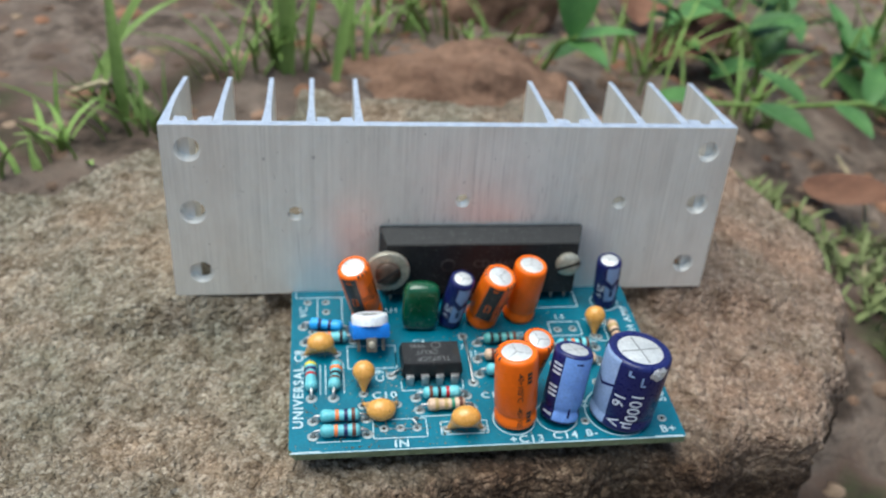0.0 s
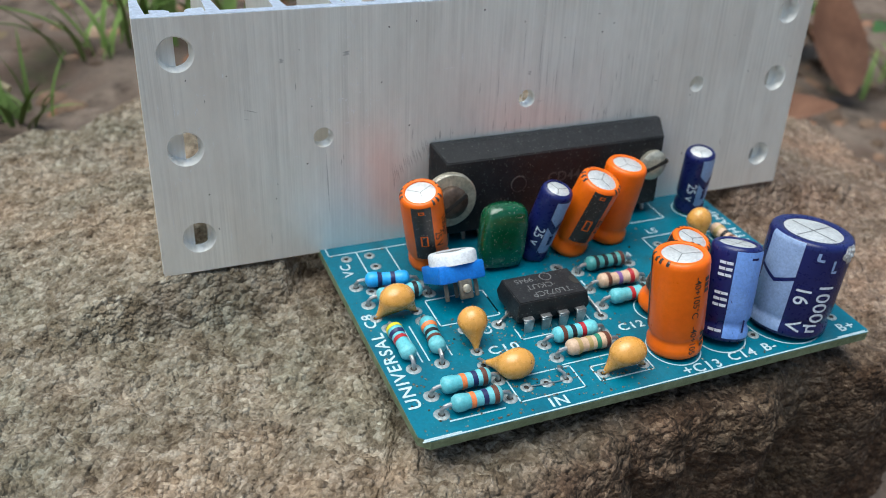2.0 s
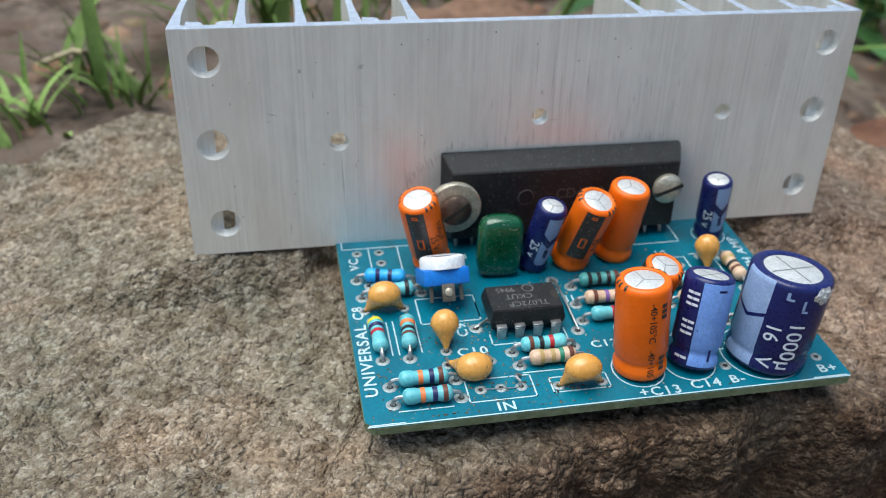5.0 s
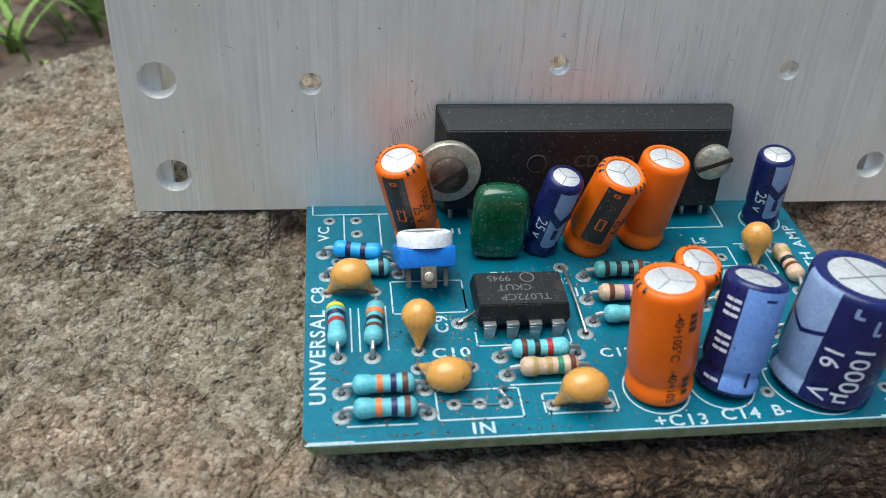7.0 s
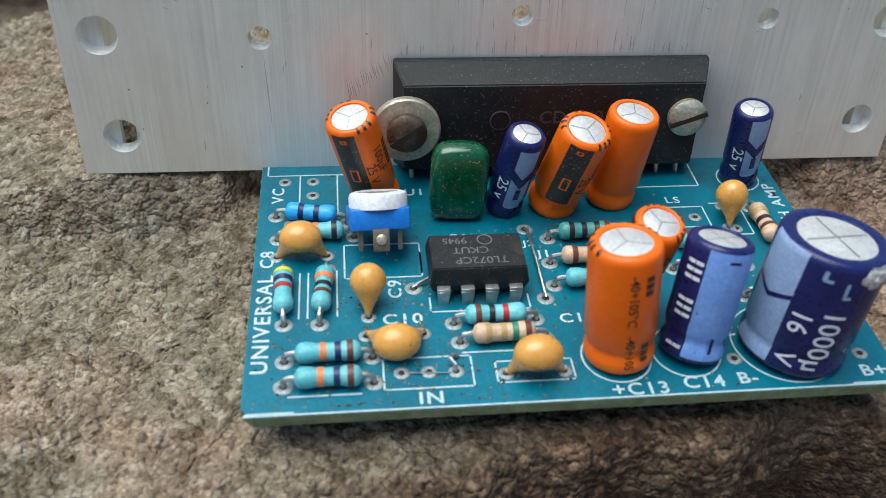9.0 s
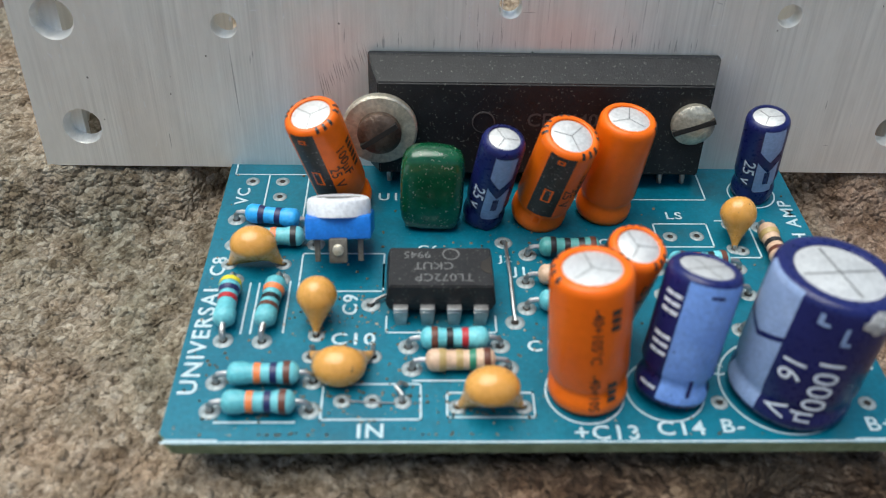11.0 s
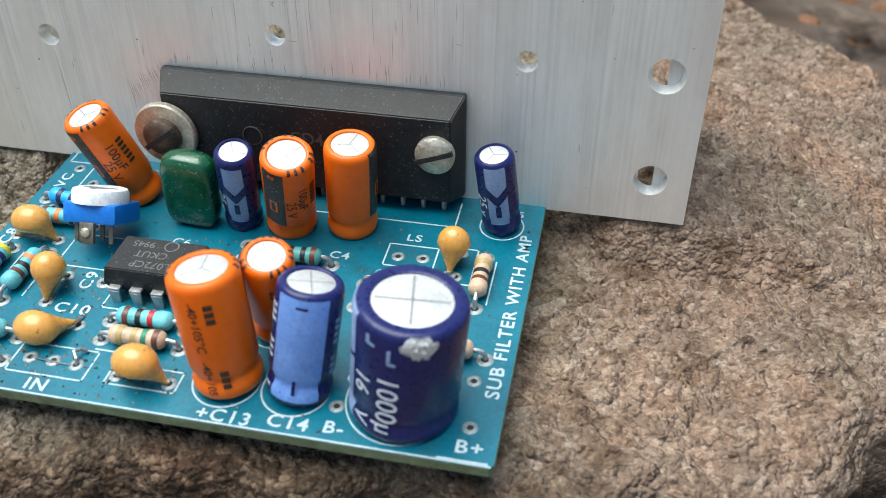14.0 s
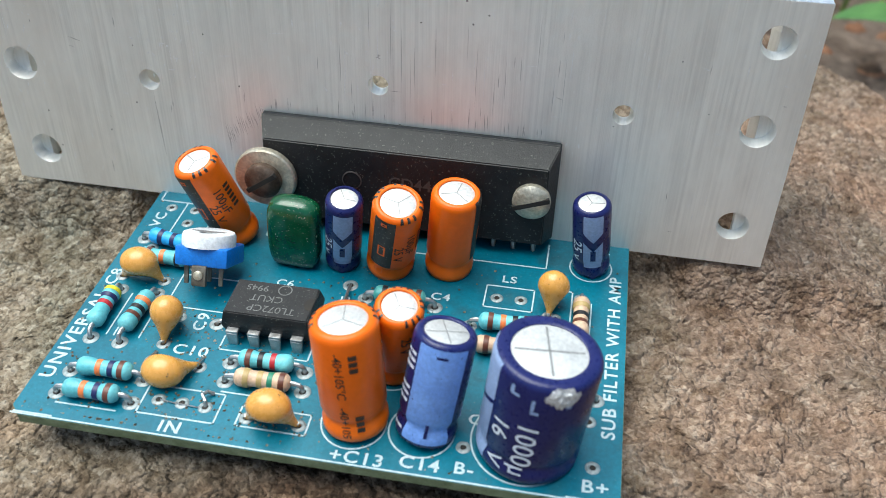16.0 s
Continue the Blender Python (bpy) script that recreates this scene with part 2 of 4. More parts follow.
EPOXY = surface("black_epoxy", [(0.009, 0.009, 0.01), (0.019, 0.019, 0.021)], 0.46, scale=0.5, fine=5, bump=0.04, bump_scale=4, spec=0.34,
                speck=(0.11, 0.11, 0.1), speck_scale=4.2, speck_edge=0.65)
GREY_INK = surface("laser_mark", [(0.1, 0.1, 0.1), (0.16, 0.16, 0.16)], 0.6)
FAINT_INK = surface("faint_mark", [(0.055, 0.05, 0.048), (0.08, 0.07, 0.068)], 0.6)
BLUE_PLASTIC = surface("blue_plastic", [(0.01, 0.15, 0.58), (0.02, 0.2, 0.68)], 0.35, scale=0.5, fine=3, bump=0.04)
WHITE_PLASTIC = surface("white_plastic", [(0.68, 0.7, 0.74), (0.8, 0.81, 0.83)], 0.45, scale=0.5, fine=3, bump=0.05, speck=(0.3, 0.28, 0.25), speck_scale=1.6, speck_edge=0.74)
NICKEL = surface("nickel", [(0.46, 0.41, 0.31), (0.72, 0.66, 0.54)], 0.36, 0.6, scale=0.7, fine=3, bump=0.06, tone_range=(0.6, 1.25))
DULL_METAL = surface("dull_tinned_metal", [(0.1, 0.088, 0.068), (0.24, 0.215, 0.18)], 0.5, 0.6, scale=0.9, fine=3, bump=0.08)
BRASSY = surface("rusty_screw", [(0.07, 0.042, 0.03), (0.2, 0.145, 0.11)], 0.42, 0.7, scale=0.8, fine=3, bump=0.1)
RES_BLUE = surface("resistor_blue", [(0.11, 0.44, 0.5), (0.2, 0.58, 0.63)], 0.38, scale=0.6, fine=3, bump=0.06, vary=0.12, speck=(0.3, 0.3, 0.27), speck_scale=3.0, speck_edge=0.68)
RES_VIVID = surface("resistor_vivid_blue", [(0.03, 0.36, 0.85), (0.06, 0.44, 0.9)], 0.35, scale=0.6, fine=3, bump=0.05)
RES_TEAL = surface("resistor_teal", [(0.06, 0.28, 0.27), (0.12, 0.38, 0.36)], 0.4, scale=0.6, fine=3, bump=0.05)
RES_TAN = surface("resistor_tan", [(0.55, 0.37, 0.25), (0.66, 0.47, 0.33)], 0.38, scale=0.6, fine=3, bump=0.05)
BANDS = {k: surface("band_" + k, [c], 0.4) for k, c in dict(orange=(0.75, 0.2, 0.06), navy=(0.015, 0.02, 0.09), brown=(0.12, 0.04, 0.025),
         red=(0.4, 0.02, 0.03), yellow=(0.7, 0.6, 0.03), black=(0.015, 0.015, 0.018), green=(0.03, 0.2, 0.12), gold=(0.42, 0.3, 0.12),
         violet=(0.2, 0.1, 0.3)).items()}
LEAF = surface("green_leaf", [(0.045, 0.12, 0.03), (0.085, 0.185, 0.05)], 0.5, scale=0.1, fine=0.6, bump=0.3, bump_scale=0.3, vary=0.25, spec=0.3)
GRASS = surface("grass_blade", [(0.14, 0.23, 0.05), (0.26, 0.36, 0.11)], 0.6, scale=0.08, fine=0.5, vary=0.3, spec=0.2)
PALE_GRASS = surface("mossy_green", [(0.11, 0.14, 0.05), (0.22, 0.24, 0.11)], 0.8, scale=0.08, fine=0.5, vary=0.2, spec=0.15)
STRAW = surface("dry_stem", [(0.33, 0.26, 0.15), (0.45, 0.37, 0.24)], 0.8, scale=0.1, fine=0.7)
DEAD_LEAF = surface("dead_leaf", [(0.1, 0.045, 0.028), (0.2, 0.1, 0.062)], 0.75, scale=0.08, fine=0.6, bump=0.4, bump_scale=0.3, vary=0.2, spec=0.2)


# ---- building helpers ----
def thing(name, label, category, loc=(0, 0, 0), rot=(0, 0, 0), group="", kind=""):
    ob = new(name)
    ob.empty_display_size = 2 * U
    ob.matrix_world = pose(loc[0] * U, loc[1] * U, loc[2] * U, *rot)
    return tagged(ob, label, category, group, kind)


def mesh_of(name, bm, material, smooth=True):
    bmesh.ops.recalc_face_normals(bm, faces=bm.faces)
    me = bpy.data.meshes.new(name)
    for v in bm.verts:
        v.co *= U
    for f in bm.faces:
        f.smooth = smooth
    bm.to_mesh(me)
    bm.free()
    me.materials.append(material)
    return me


def part(name, bm, material, parent=None, label="", smooth=True, sharp=40):
    me = mesh_of(name, bm, material, smooth)
    if smooth and sharp:
        me.set_sharp_from_angle(angle=radians(sharp))
    ob = new(name, me)
    if parent is not None:
        ob.parent = parent
    return tagged(ob, label)


def lathe(profile, seg=40, a0=0.0, a1=360.0, bm=None, caps=True):
    """Surface of revolution round z of (r, z) points; full or a sector."""
    bm = bm or bmesh.new()
    full = abs(a1 - a0) >= 359.9
    n = seg if full else seg + 1
    rings = []
    for r, z in profile:
        if r < 1e-6:
            rings.append([bm.verts.new((0, 0, z))] * n)
        else:
            rings.append([bm.verts.new((r * math.cos(radians(a0 + (a1 - a0) * i / seg)), r * math.sin(radians(a0 + (a1 - a0) * i / seg)), z))
                          for i in range(n)])
    for a, b in zip(rings, rings[1:]):
        for i in range(seg):
            j = (i + 1) % n
            f = []
            for v in (a[i], a[j], b[j], b[i]):
                if v not in f:
                    f.append(v)
            if len(f) > 2:
                bm.faces.new(f)
    return bm


def box(x0, x1, y0, y1, z0, z1, bevel=0.0, seg=2, bm=None):
    bm = bm or bmesh.new()
    vs = [bm.verts.new((x, y, z)) for x in (x0, x1) for y in (y0, y1) for z in (z0, z1)]
    fs = [bm.faces.new([vs[i] for i in q]) for q in ((0, 1, 3, 2), (4, 6, 7, 5), (0, 4, 5, 1), (2, 3, 7, 6), (0, 2, 6, 4), (1, 5, 7, 3))]
    if bevel:
        es = list({e for f in fs for e in f.edges})
        bmesh.ops.bevel(bm, geom=es, offset=bevel, segments=seg, profile=0.5, affect="EDGES")
    return bm


def tube(points, r, seg=8, bm=None, taper=None):
    """Round tube along a list of points."""
    bm = bm or bmesh.new()
    pts = [Vector(p) for p in points]
    rings = []
    for i, p in enumerate(pts):
        d = (pts[min(i + 1, len(pts) - 1)] - pts[max(i - 1, 0)]).normalized()
        side = d.cross(Vector((0.13, 0.29, 0.95))).normalized()
        up = side.cross(d)
        rr = r * (taper[i] if taper else 1)
        rings.append([bm.verts.new(p + rr * (side * math.cos(2 * math.pi * k / seg) + up * math.sin(2 * math.pi * k / seg))) for k in range(seg)])
    for a, b in zip(rings, rings[1:]):
        for k in range(seg):
            bm.faces.new((a[k], a[(k + 1) % seg], b[(k + 1) % seg], b[k]))
    bm.faces.new(rings[0])
    bm.faces.new(rings[-1][::-1])
    return bm


def glyphs(text, size, align="CENTER", heavy=0.012, slant=0.0, spread=1.0):
    """The mesh of a line of writing, in plan units, centred, in the xy plane."""
    cu = bpy.data.curves.new("writing", "FONT")
    cu.body, cu.size, cu.align_x, cu.align_y = text, size, align, "CENTER"
    cu.resolution_u = 3
    cu.shear = slant
    cu.space_character = spread
    cu.offset = heavy * size
    ob = bpy.data.objects.new("writing", cu)
    scene.collection.objects.link(ob)
    me = bpy.data.meshes.new_from_object(ob.evaluated_get(bpy.context.evaluated_depsgraph_get()))
    bm = bmesh.new()
    bm.from_mesh(me)
    bpy.data.objects.remove(ob)
    bpy.data.curves.remove(cu)
    bpy.data.meshes.remove(me)
    return bm


def wrap(bm, r, angle, z, flip=False):
    """Bend flat writing round a can: it reads downwards along the axis at this angle."""
    bmesh.ops.triangulate(bm, faces=bm.faces)
    bmesh.ops.subdivide_edges(bm, edges=[e for e in bm.edges if abs(e.verts[0].co.y - e.verts[1].co.y) > 0.35], cuts=2)
    for v in bm.verts:
        a = radians(angle) + v.co.y / r
        v.co = Vector((r * math.cos(a), r * math.sin(a), z - v.co.x))
    return bm


# ---- ground and rock ----
def fbm(x, y, z, octaves=4):
    return noise.fractal((x, y, z), 0.9, 2.0, octaves)


def ground_height(x, y):
    """Soil behind the rock stands higher to one side and falls away to the other."""
    h = -20 - 0.16 * max(-20.0, min(190.0, x - 20))
    near = max(0.0, min(1.0, (y - 40) / 60))
    h = h * near + (-62) * (1 - near)
    far = max(0.0, min(1.0, (math.hypot(x, y) - 600) / 2000))
    return h * (1 - far) - 40 * far + (6.0 * fbm(x / 60, y / 60, 0.3) + 2.0 * fbm(x / 14, y / 14, 1.3, 3)) * (1 - far)


def build_ground():
    rings = [0.0] + [8.0 * 1.055 ** i for i in range(190)]
    seg = 140
    bm = bmesh.new()
    prev = None
    for r in rings:
        if r == 0.0:
            ring = [bm.verts.new((20, 90, ground_height(20, 90)))] * seg
        else:
            ring = []
            for k in range(seg):
                a = 2 * math.pi * k / seg
                x, y = 20 + r * math.cos(a), 90 + r * math.sin(a)
                ring.append(bm.verts.new((x, y, ground_height(x, y))))
        if prev:
            for k in range(seg):
                f = []
                for v in (prev[k], prev[(k + 1) % seg], ring[(k + 1) % seg], ring[k]):
                    if v not in f:
                        f.append(v)
                bm.faces.new(f)
        prev = ring
    ob = part("ground", bm, SOIL, sharp=0)
    tagged(ob, "brown bare soil with crumbs and litter behind the rock", "ground", kind="structure")


build_ground()

RIM = [(-68, 66), (-45, 86), (-17, 105), (30, 120), (80, 111), (102, 83), (109, 60), (107, 42), (99, 25), (86, 8), (66, -1), (46, -1.5), (30, -4), (14, -7),
       (0, -10), (-20, -15), (-45, -19), (-75, -16), (-94, 6), (-94, 40)]


def rim_radius(a, centre):
    """Distance from the middle to the rock's rim in one direction, smoothed."""
    total, weight = 0.0, 0.0
    for x, y in RIM:
        b = math.atan2(y - centre[1], x - centre[0])
        d = abs((a - b + math.pi) % (2 * math.pi) - math.pi)
        w = math.exp(-(d / 0.09) ** 2) + 1e-6
        total += w * math.hypot(x - centre[0], y - centre[1])
        weight += w
    return total / weight


def rock_top(x, y):
    """Height of the rock's upper face in plan units."""
    base = -4.2 - 0.02 * abs(x - 28) - 0.03 * max(0, -y)
    away = max(0.0, min(1.0, max(-2 - x, x - 60, -3 - y, y - 62) / 14 + 0.05))
    low = 2.2 * fbm(x / 38, y / 38, 2.1, 3) + 0.7 * fbm(x / 9, y / 9, 5.0, 3)
    aside = max(0.0, min(1.0, max(-1 - x, x - 60) / 4))
    bed = max(0.0, min(1.0, (y - 37 + 5 * aside) / 3)) * max(0.0, min(1.0, (82 - y) / 28)) * max(0.0, min(1.0, (x + 44) / 24)) * max(0.0, min(1.0, (98 - x) / 25))
    z = base + low * away - 1.5 * away
    return z + (-0.75 - z) * bed


def build_rock():
    centre = (18, 48)
    seg, top, side = 900, 230, 80
    bm = bmesh.new()
    prev = None
    radii = [rim_radius(2 * math.pi * k / seg, centre) for k in range(seg)]
    fillet = 3.0
    for i in range(top + side):
        ring = []
        for k in range(seg):
            a = 2 * math.pi * k / seg
            R = radii[k] + 2.0 * noise.noise((math.cos(a) * 4, math.sin(a) * 4, 7.7))
            if i < top:
                r = max(0.02, (R - fillet) * i / (top - 1))
                drop = 0.0
            else:
                s = (i - top + 1) / side
                if s < 0.45:
                    t = s / 0.45 * math.pi / 2
                    r, drop = R - fillet + fillet * math.sin(t), 2.0 * fillet * (1 - math.cos(t))
                else:
                    t = (s - 0.45) / 0.55
                    r, drop = R + 1.5 * math.sin(t * math.pi) - 12 * t * max(0.0, -math.sin(a)), 2.0 * fillet + 52 * t
            x, y = centre[0] + r * math.cos(a), centre[1] + r * math.sin(a)
            z = rock_top(x, y) - drop
            grain = 0.42 * noise.noise((x / 1.7, y / 1.7, z / 1.7)) + 0.5 * noise.noise((x / 0.8, y / 0.8, z / 0.8))
            chunk = 0.6 * fbm(x / 5, y / 5, z / 5, 3) - 0.75 * max(0.0, 0.12 - abs(noise.noise((x / 9 + y / 14, y / 7 - x / 16, z / 9)))) / 0.12 * max(0.0, noise.noise((x / 11, y / 11, 8.8)))
            d = Vector((math.cos(a), math.sin(a), 0)) * min(1, drop / fillet) + Vector((0, 0, 1)) * max(0.0, 1 - drop / fillet)
            ring.append(bm.verts.new(Vector((x, y, z)) + d * (grain + chunk * (1 + 1.3 * min(1, drop / fillet)))))
        if prev:
            for k in range(seg):
                bm.faces.new((prev[k], prev[(k + 1) % seg], ring[(k + 1) % seg], ring[k]))
        prev = ring
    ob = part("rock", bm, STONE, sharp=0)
    # the broken front face and low sides turn browner, their shade painted in; one end of the block is rosier than the
    # other
    layer = ob.data.attributes.new("brown_shade_amount", "FLOAT", "POINT")
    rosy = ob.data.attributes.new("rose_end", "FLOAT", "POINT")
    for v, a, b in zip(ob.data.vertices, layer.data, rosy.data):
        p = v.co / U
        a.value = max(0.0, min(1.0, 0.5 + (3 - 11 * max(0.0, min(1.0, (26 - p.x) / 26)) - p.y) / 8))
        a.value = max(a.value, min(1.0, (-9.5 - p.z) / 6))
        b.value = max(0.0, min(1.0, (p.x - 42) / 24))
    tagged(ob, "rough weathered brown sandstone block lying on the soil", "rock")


build_rock()


def boulder(loc, size, seed, material, label):
    bm = bmesh.new()
    bmesh.ops.create_icosphere(bm, subdivisions=5, radius=1.0)
    for v in bm.verts:
        n = v.co.normalized()
        k = 1 + 0.25 * fbm(n.x * 1.3 + seed, n.y * 1.3, n.z * 1.3, 3) + 0.05 * fbm(n.x * 7, n.y * 7 + seed, n.z * 7, 3)
        v.co = Vector((n.x * size[0], n.y * size[1], n.z * size[2])) * k
    ob = part("rock", bm, material, sharp=0)
    ob.location = [c * U for c in loc]
    tagged(ob, label, "rock")


boulder((46, 160, -36), (44, 22, 24), 3.0, RED_STONE, "reddish brown stone half sunk in the soil")
boulder((66, 232, -26), (26, 22, 32), 9.0, RED_STONE, "pale brown earthy stone half sunk in the soil")
boulder((-110, 230, -25), (60, 40, 16), 5.0, RED_STONE, "low reddish brown stone half sunk in soil")
boulder((170, 60, -68), (34, 40, 20), 12.0, RED_STONE, "earthy brown stone lying in the soil")

# ---- heat sink ----
HS = thing("heat_sink", "bare extruded aluminium heat sink with ten fins, standing on the rock", "heat sink", (26.6, 34.8, 0), (-5.2, 0, -0.4))


def sawn(ob):
    """The sawn upper face of a part takes the cut metal, reflected sky blue in its colour."""
    ob.data.materials.append(ALU_CUT_SKY)
    for f in ob.data.polygons:
        if f.normal.z > 0.9:
            f.material_index = 1


def build_heat_sink():
    x0, x1, z0, z1, thick = -45.5, 45.3, -0.3, 30.2, 1.6
    holes = [(-41.5, 26.2, 2.0), (-41.5, 15.4, 2.05), (-41.0, 4.2, 1.95), (-25.6, 15.0, 1.25), (1.2, 17.2, 1.15), (27.6, 16.7, 1.15),
             (41.2, 26.0, 1.75), (41.3, 16.4, 1.85), (41.2, 4.7, 1.75)]
    bm = bmesh.new()
    seg = 28
    outline = [(x0, z0), (x1, z0), (x1, z1), (x0, z1)]
    faces = {}
    for y, grow in ((0.0, 1.0), (thick, 0.86)):
        ring = [bm.verts.new((x, y, z)) for x, z in outline]
        edges = [bm.edges.new((ring[i], ring[(i + 1) % 4])) for i in range(4)]
        loops = []
        for hx, hz, r in holes:
            loop = [bm.verts.new((hx + r * grow * math.cos(2 * math.pi * k / seg), y, hz + r * grow * math.sin(2 * math.pi * k / seg))) for k in range(seg)]
            edges += [bm.edges.new((loop[k], loop[(k + 1) % seg])) for k in range(seg)]
            loops.append(loop)
        bmesh.ops.triangle_fill(bm, use_beauty=True, use_dissolve=False, edges=edges)
        faces[y] = (ring, loops)
    (ra, la), (rb, lb) = faces[0.0], faces[thick]
    for i in range(4):
        bm.faces.new((ra[i], ra[(i + 1) % 4], rb[(i + 1) % 4], rb[i]))
    for (hx, hz, r), a, b in zip(holes, la, lb):
        mid = [bm.verts.new((hx + 0.86 * r * math.cos(2 * math.pi * k / seg), 0.7, hz + 0.86 * r * math.sin(2 * math.pi * k / seg))) for k in range(seg)]
        for k in range(seg):
            j = (k + 1) % seg
            bm.faces.new((a[k], a[j], mid[j], mid[k]))
            bm.faces.new((mid[k], mid[j], b[j], b[k]))
    part("base_plate", bm, ALU, HS, "flat plate with nine drilled holes and drawn scratches", sharp=25)
    # fins, the outermost one curving inwards
    for i, x in enumerate([-44.7, -36.9, -29.6, -22.9, -15.6, 15.0, 22.3, 29.7, 37.0, 44.5]):
        bm = bmesh.new()
        bend = 1.0 if i == 0 else (0.4 if i == 1 else 0.0)
        cols = []
        for s in range(9):
            t = s / 8
            y = thick + t * 18.6
            half = 0.75 - 0.27 * min(1, t * 3) - 0.1 * t
            cx = x + bend * t * t
            cols.append([bm.verts.new((cx + side * half, y, z)) for side, z in ((-1, z0), (1, z0), (1, z1), (-1, z1))])
        for a, b in zip(cols, cols[1:]):
            for k in range(4):
                bm.faces.new((a[k], a[(k + 1) % 4], b[(k + 1) % 4], b[k]))
        bm.faces.new(cols[-1])
        bm.faces.new(cols[0][::-1])
        sawn(part("fin", bm, ALU, HS, sharp=30))
    # screw channels at the fin roots
    for x, side in ((-43.4, 1), (-37.8, -1), (-22.0, 1), (-16.5, -1), (15.9, 1), (21.4, -1), (37.9, 1), (43.5, -1)):
        bm = bmesh.new()
        prof = [(0, 0), (2.0, 0), (2.0, 1.0), (1.5, 1.7), (0.9, 1.7), (0, 1.9)]
        lo = [bm.verts.new((x + side * a, thick - 0.02 + b, z0 + 0.003)) for a, b in prof]
        hi = [bm.verts.new((x + side * a, thick - 0.02 + b, z1 - 0.003)) for a, b in prof]
        bm.faces.new(lo)
        bm.faces.new(hi[::-1])
        for k in range(len(prof)):
            j = (k + 1) % len(prof)
            bm.faces.new((lo[k], lo[j], hi[j], hi[k]))
        sawn(part("screw_channel", bm, ALU, HS, smooth=False))
    # sawn top edge
    part("sawn_edge", box(x0 + 0.05, x1 - 0.05, 0.05, thick - 0.05, z1, z1 + 0.06), ALU_CUT_SKY, HS, "sawn edge with the sky's pale blue in its colour", smooth=False)


build_heat_sink()


def scuff(x0, z0, x1, z1, w, material):
    d = Vector((x1 - x0, 0, z1 - z0)).normalized()
    n = Vector((-d.z, 0, d.x)) * w / 2
    a, b = Vector((x0, -0.012, z0)), Vector((x1, -0.012, z1))
    m = (a + b) / 2
    bm = bmesh.new()
    bm.faces.new([bm.verts.new(v) for v in (a, m - n, b, m + n)])
    part("scuff", bm, material, HS, smooth=False)


SCUFF = surface("dark_scuff", [(0.5, 0.49, 0.475), (0.6, 0.59, 0.575)], 0.55, 0.4)
BRIGHT_SCUFF = surface("bright_scratch", [(0.85, 0.86, 0.87), (0.92, 0.92, 0.92)], 0.4, 0.5)
PIT = surface("dark_pit", [(0.07, 0.065, 0.06), (0.14, 0.13, 0.12)], 0.7, 0.2)
rnd = random.Random(21)
for x, z, l in ((-30.2, 24.4, 0.5), (-22.6, 24.7, 0.9), (1.3, 20.3, 0.4)):
    for k in range(5):
        scuff(x - l / 2 + rnd.uniform(-0.15, 0.15), z + 0.1 * k, x + l / 2 + rnd.uniform(-0.15, 0.15), z + 0.1 * k + 0.03, 0.13, SCUFF)
scuff(-25.4, 13.6, -25.1, 4.5, 0.16, SCUFF)
for i in range(20):
    x = -16.6 + 0.24 * i
    scuff(x, 7.6 + 0.2 * i + rnd.uniform(-0.5, 0.5), x - 0.5, 10.2 + 0.16 * i + rnd.uniform(-0.6, 0.8), 0.09, SCUFF)
for i in range(30):
    x = rnd.uniform(-11.5, 20.5)
    scuff(x, 12.9, x + rnd.uniform(-0.1, 0.1), 13.4 + rnd.uniform(0.4, 3.8) * math.exp(-((x - 4) / 14) ** 2), rnd.uniform(0.06, 0.14), SCUFF)
for i in range(70):
    x, z = rnd.uniform(-44, 44), rnd.uniform(1, 29)
    a, l = rnd.choice((0.0, 0.1, 1.5, 1.57, 1.6, -0.3)), rnd.uniform(0.4, 2.2)
    scuff(x, z, x + l * math.cos(a), z + l * math.sin(a), rnd.uniform(0.06, 0.14), BRIGHT_SCUFF if i % 3 else SCUFF)

for i in range(90):      # rubbed, whitened patch and its neighbours
    cx, cz, sx, sz = ((-22.4, 20.5, 1.6, 3.6), (-40.0, 19.0, 2.0, 4.0), (3.0, 24.0, 5.0, 3.0))[0 if i < 50 else 1 + i % 2]
    x, z = rnd.gauss(cx, sx), max(0.5, min(29.5, rnd.gauss(cz, sz)))
    a = rnd.choice((0.0, 0.2, 0.9, 1.57, 1.5, 2.4))
    scuff(x, z, x + rnd.uniform(0.2, 0.9) * math.cos(a), z + rnd.uniform(0.2, 0.9) * math.sin(a) + 0.05, rnd.uniform(0.08, 0.22), BRIGHT_SCUFF)
for i in range(26):      # drag marks drawn upwards from the chip
    x = rnd.uniform(-4, 24)
    z = rnd.uniform(13.2, 21)
    scuff(x, z, x + rnd.uniform(-0.06, 0.06), min(29.8, z + rnd.uniform(2, 9)), rnd.uniform(0.05, 0.11), BRIGHT_SCUFF if i % 4 == 0 else SCUFF)
for i in range(26):      # small pits
    x, z = rnd.uniform(-44, 44), rnd.uniform(1, 29)
    scuff(x, z, x + rnd.uniform(0.12, 0.3), z + rnd.uniform(-0.08, 0.08), rnd.uniform(0.12, 0.26), PIT)

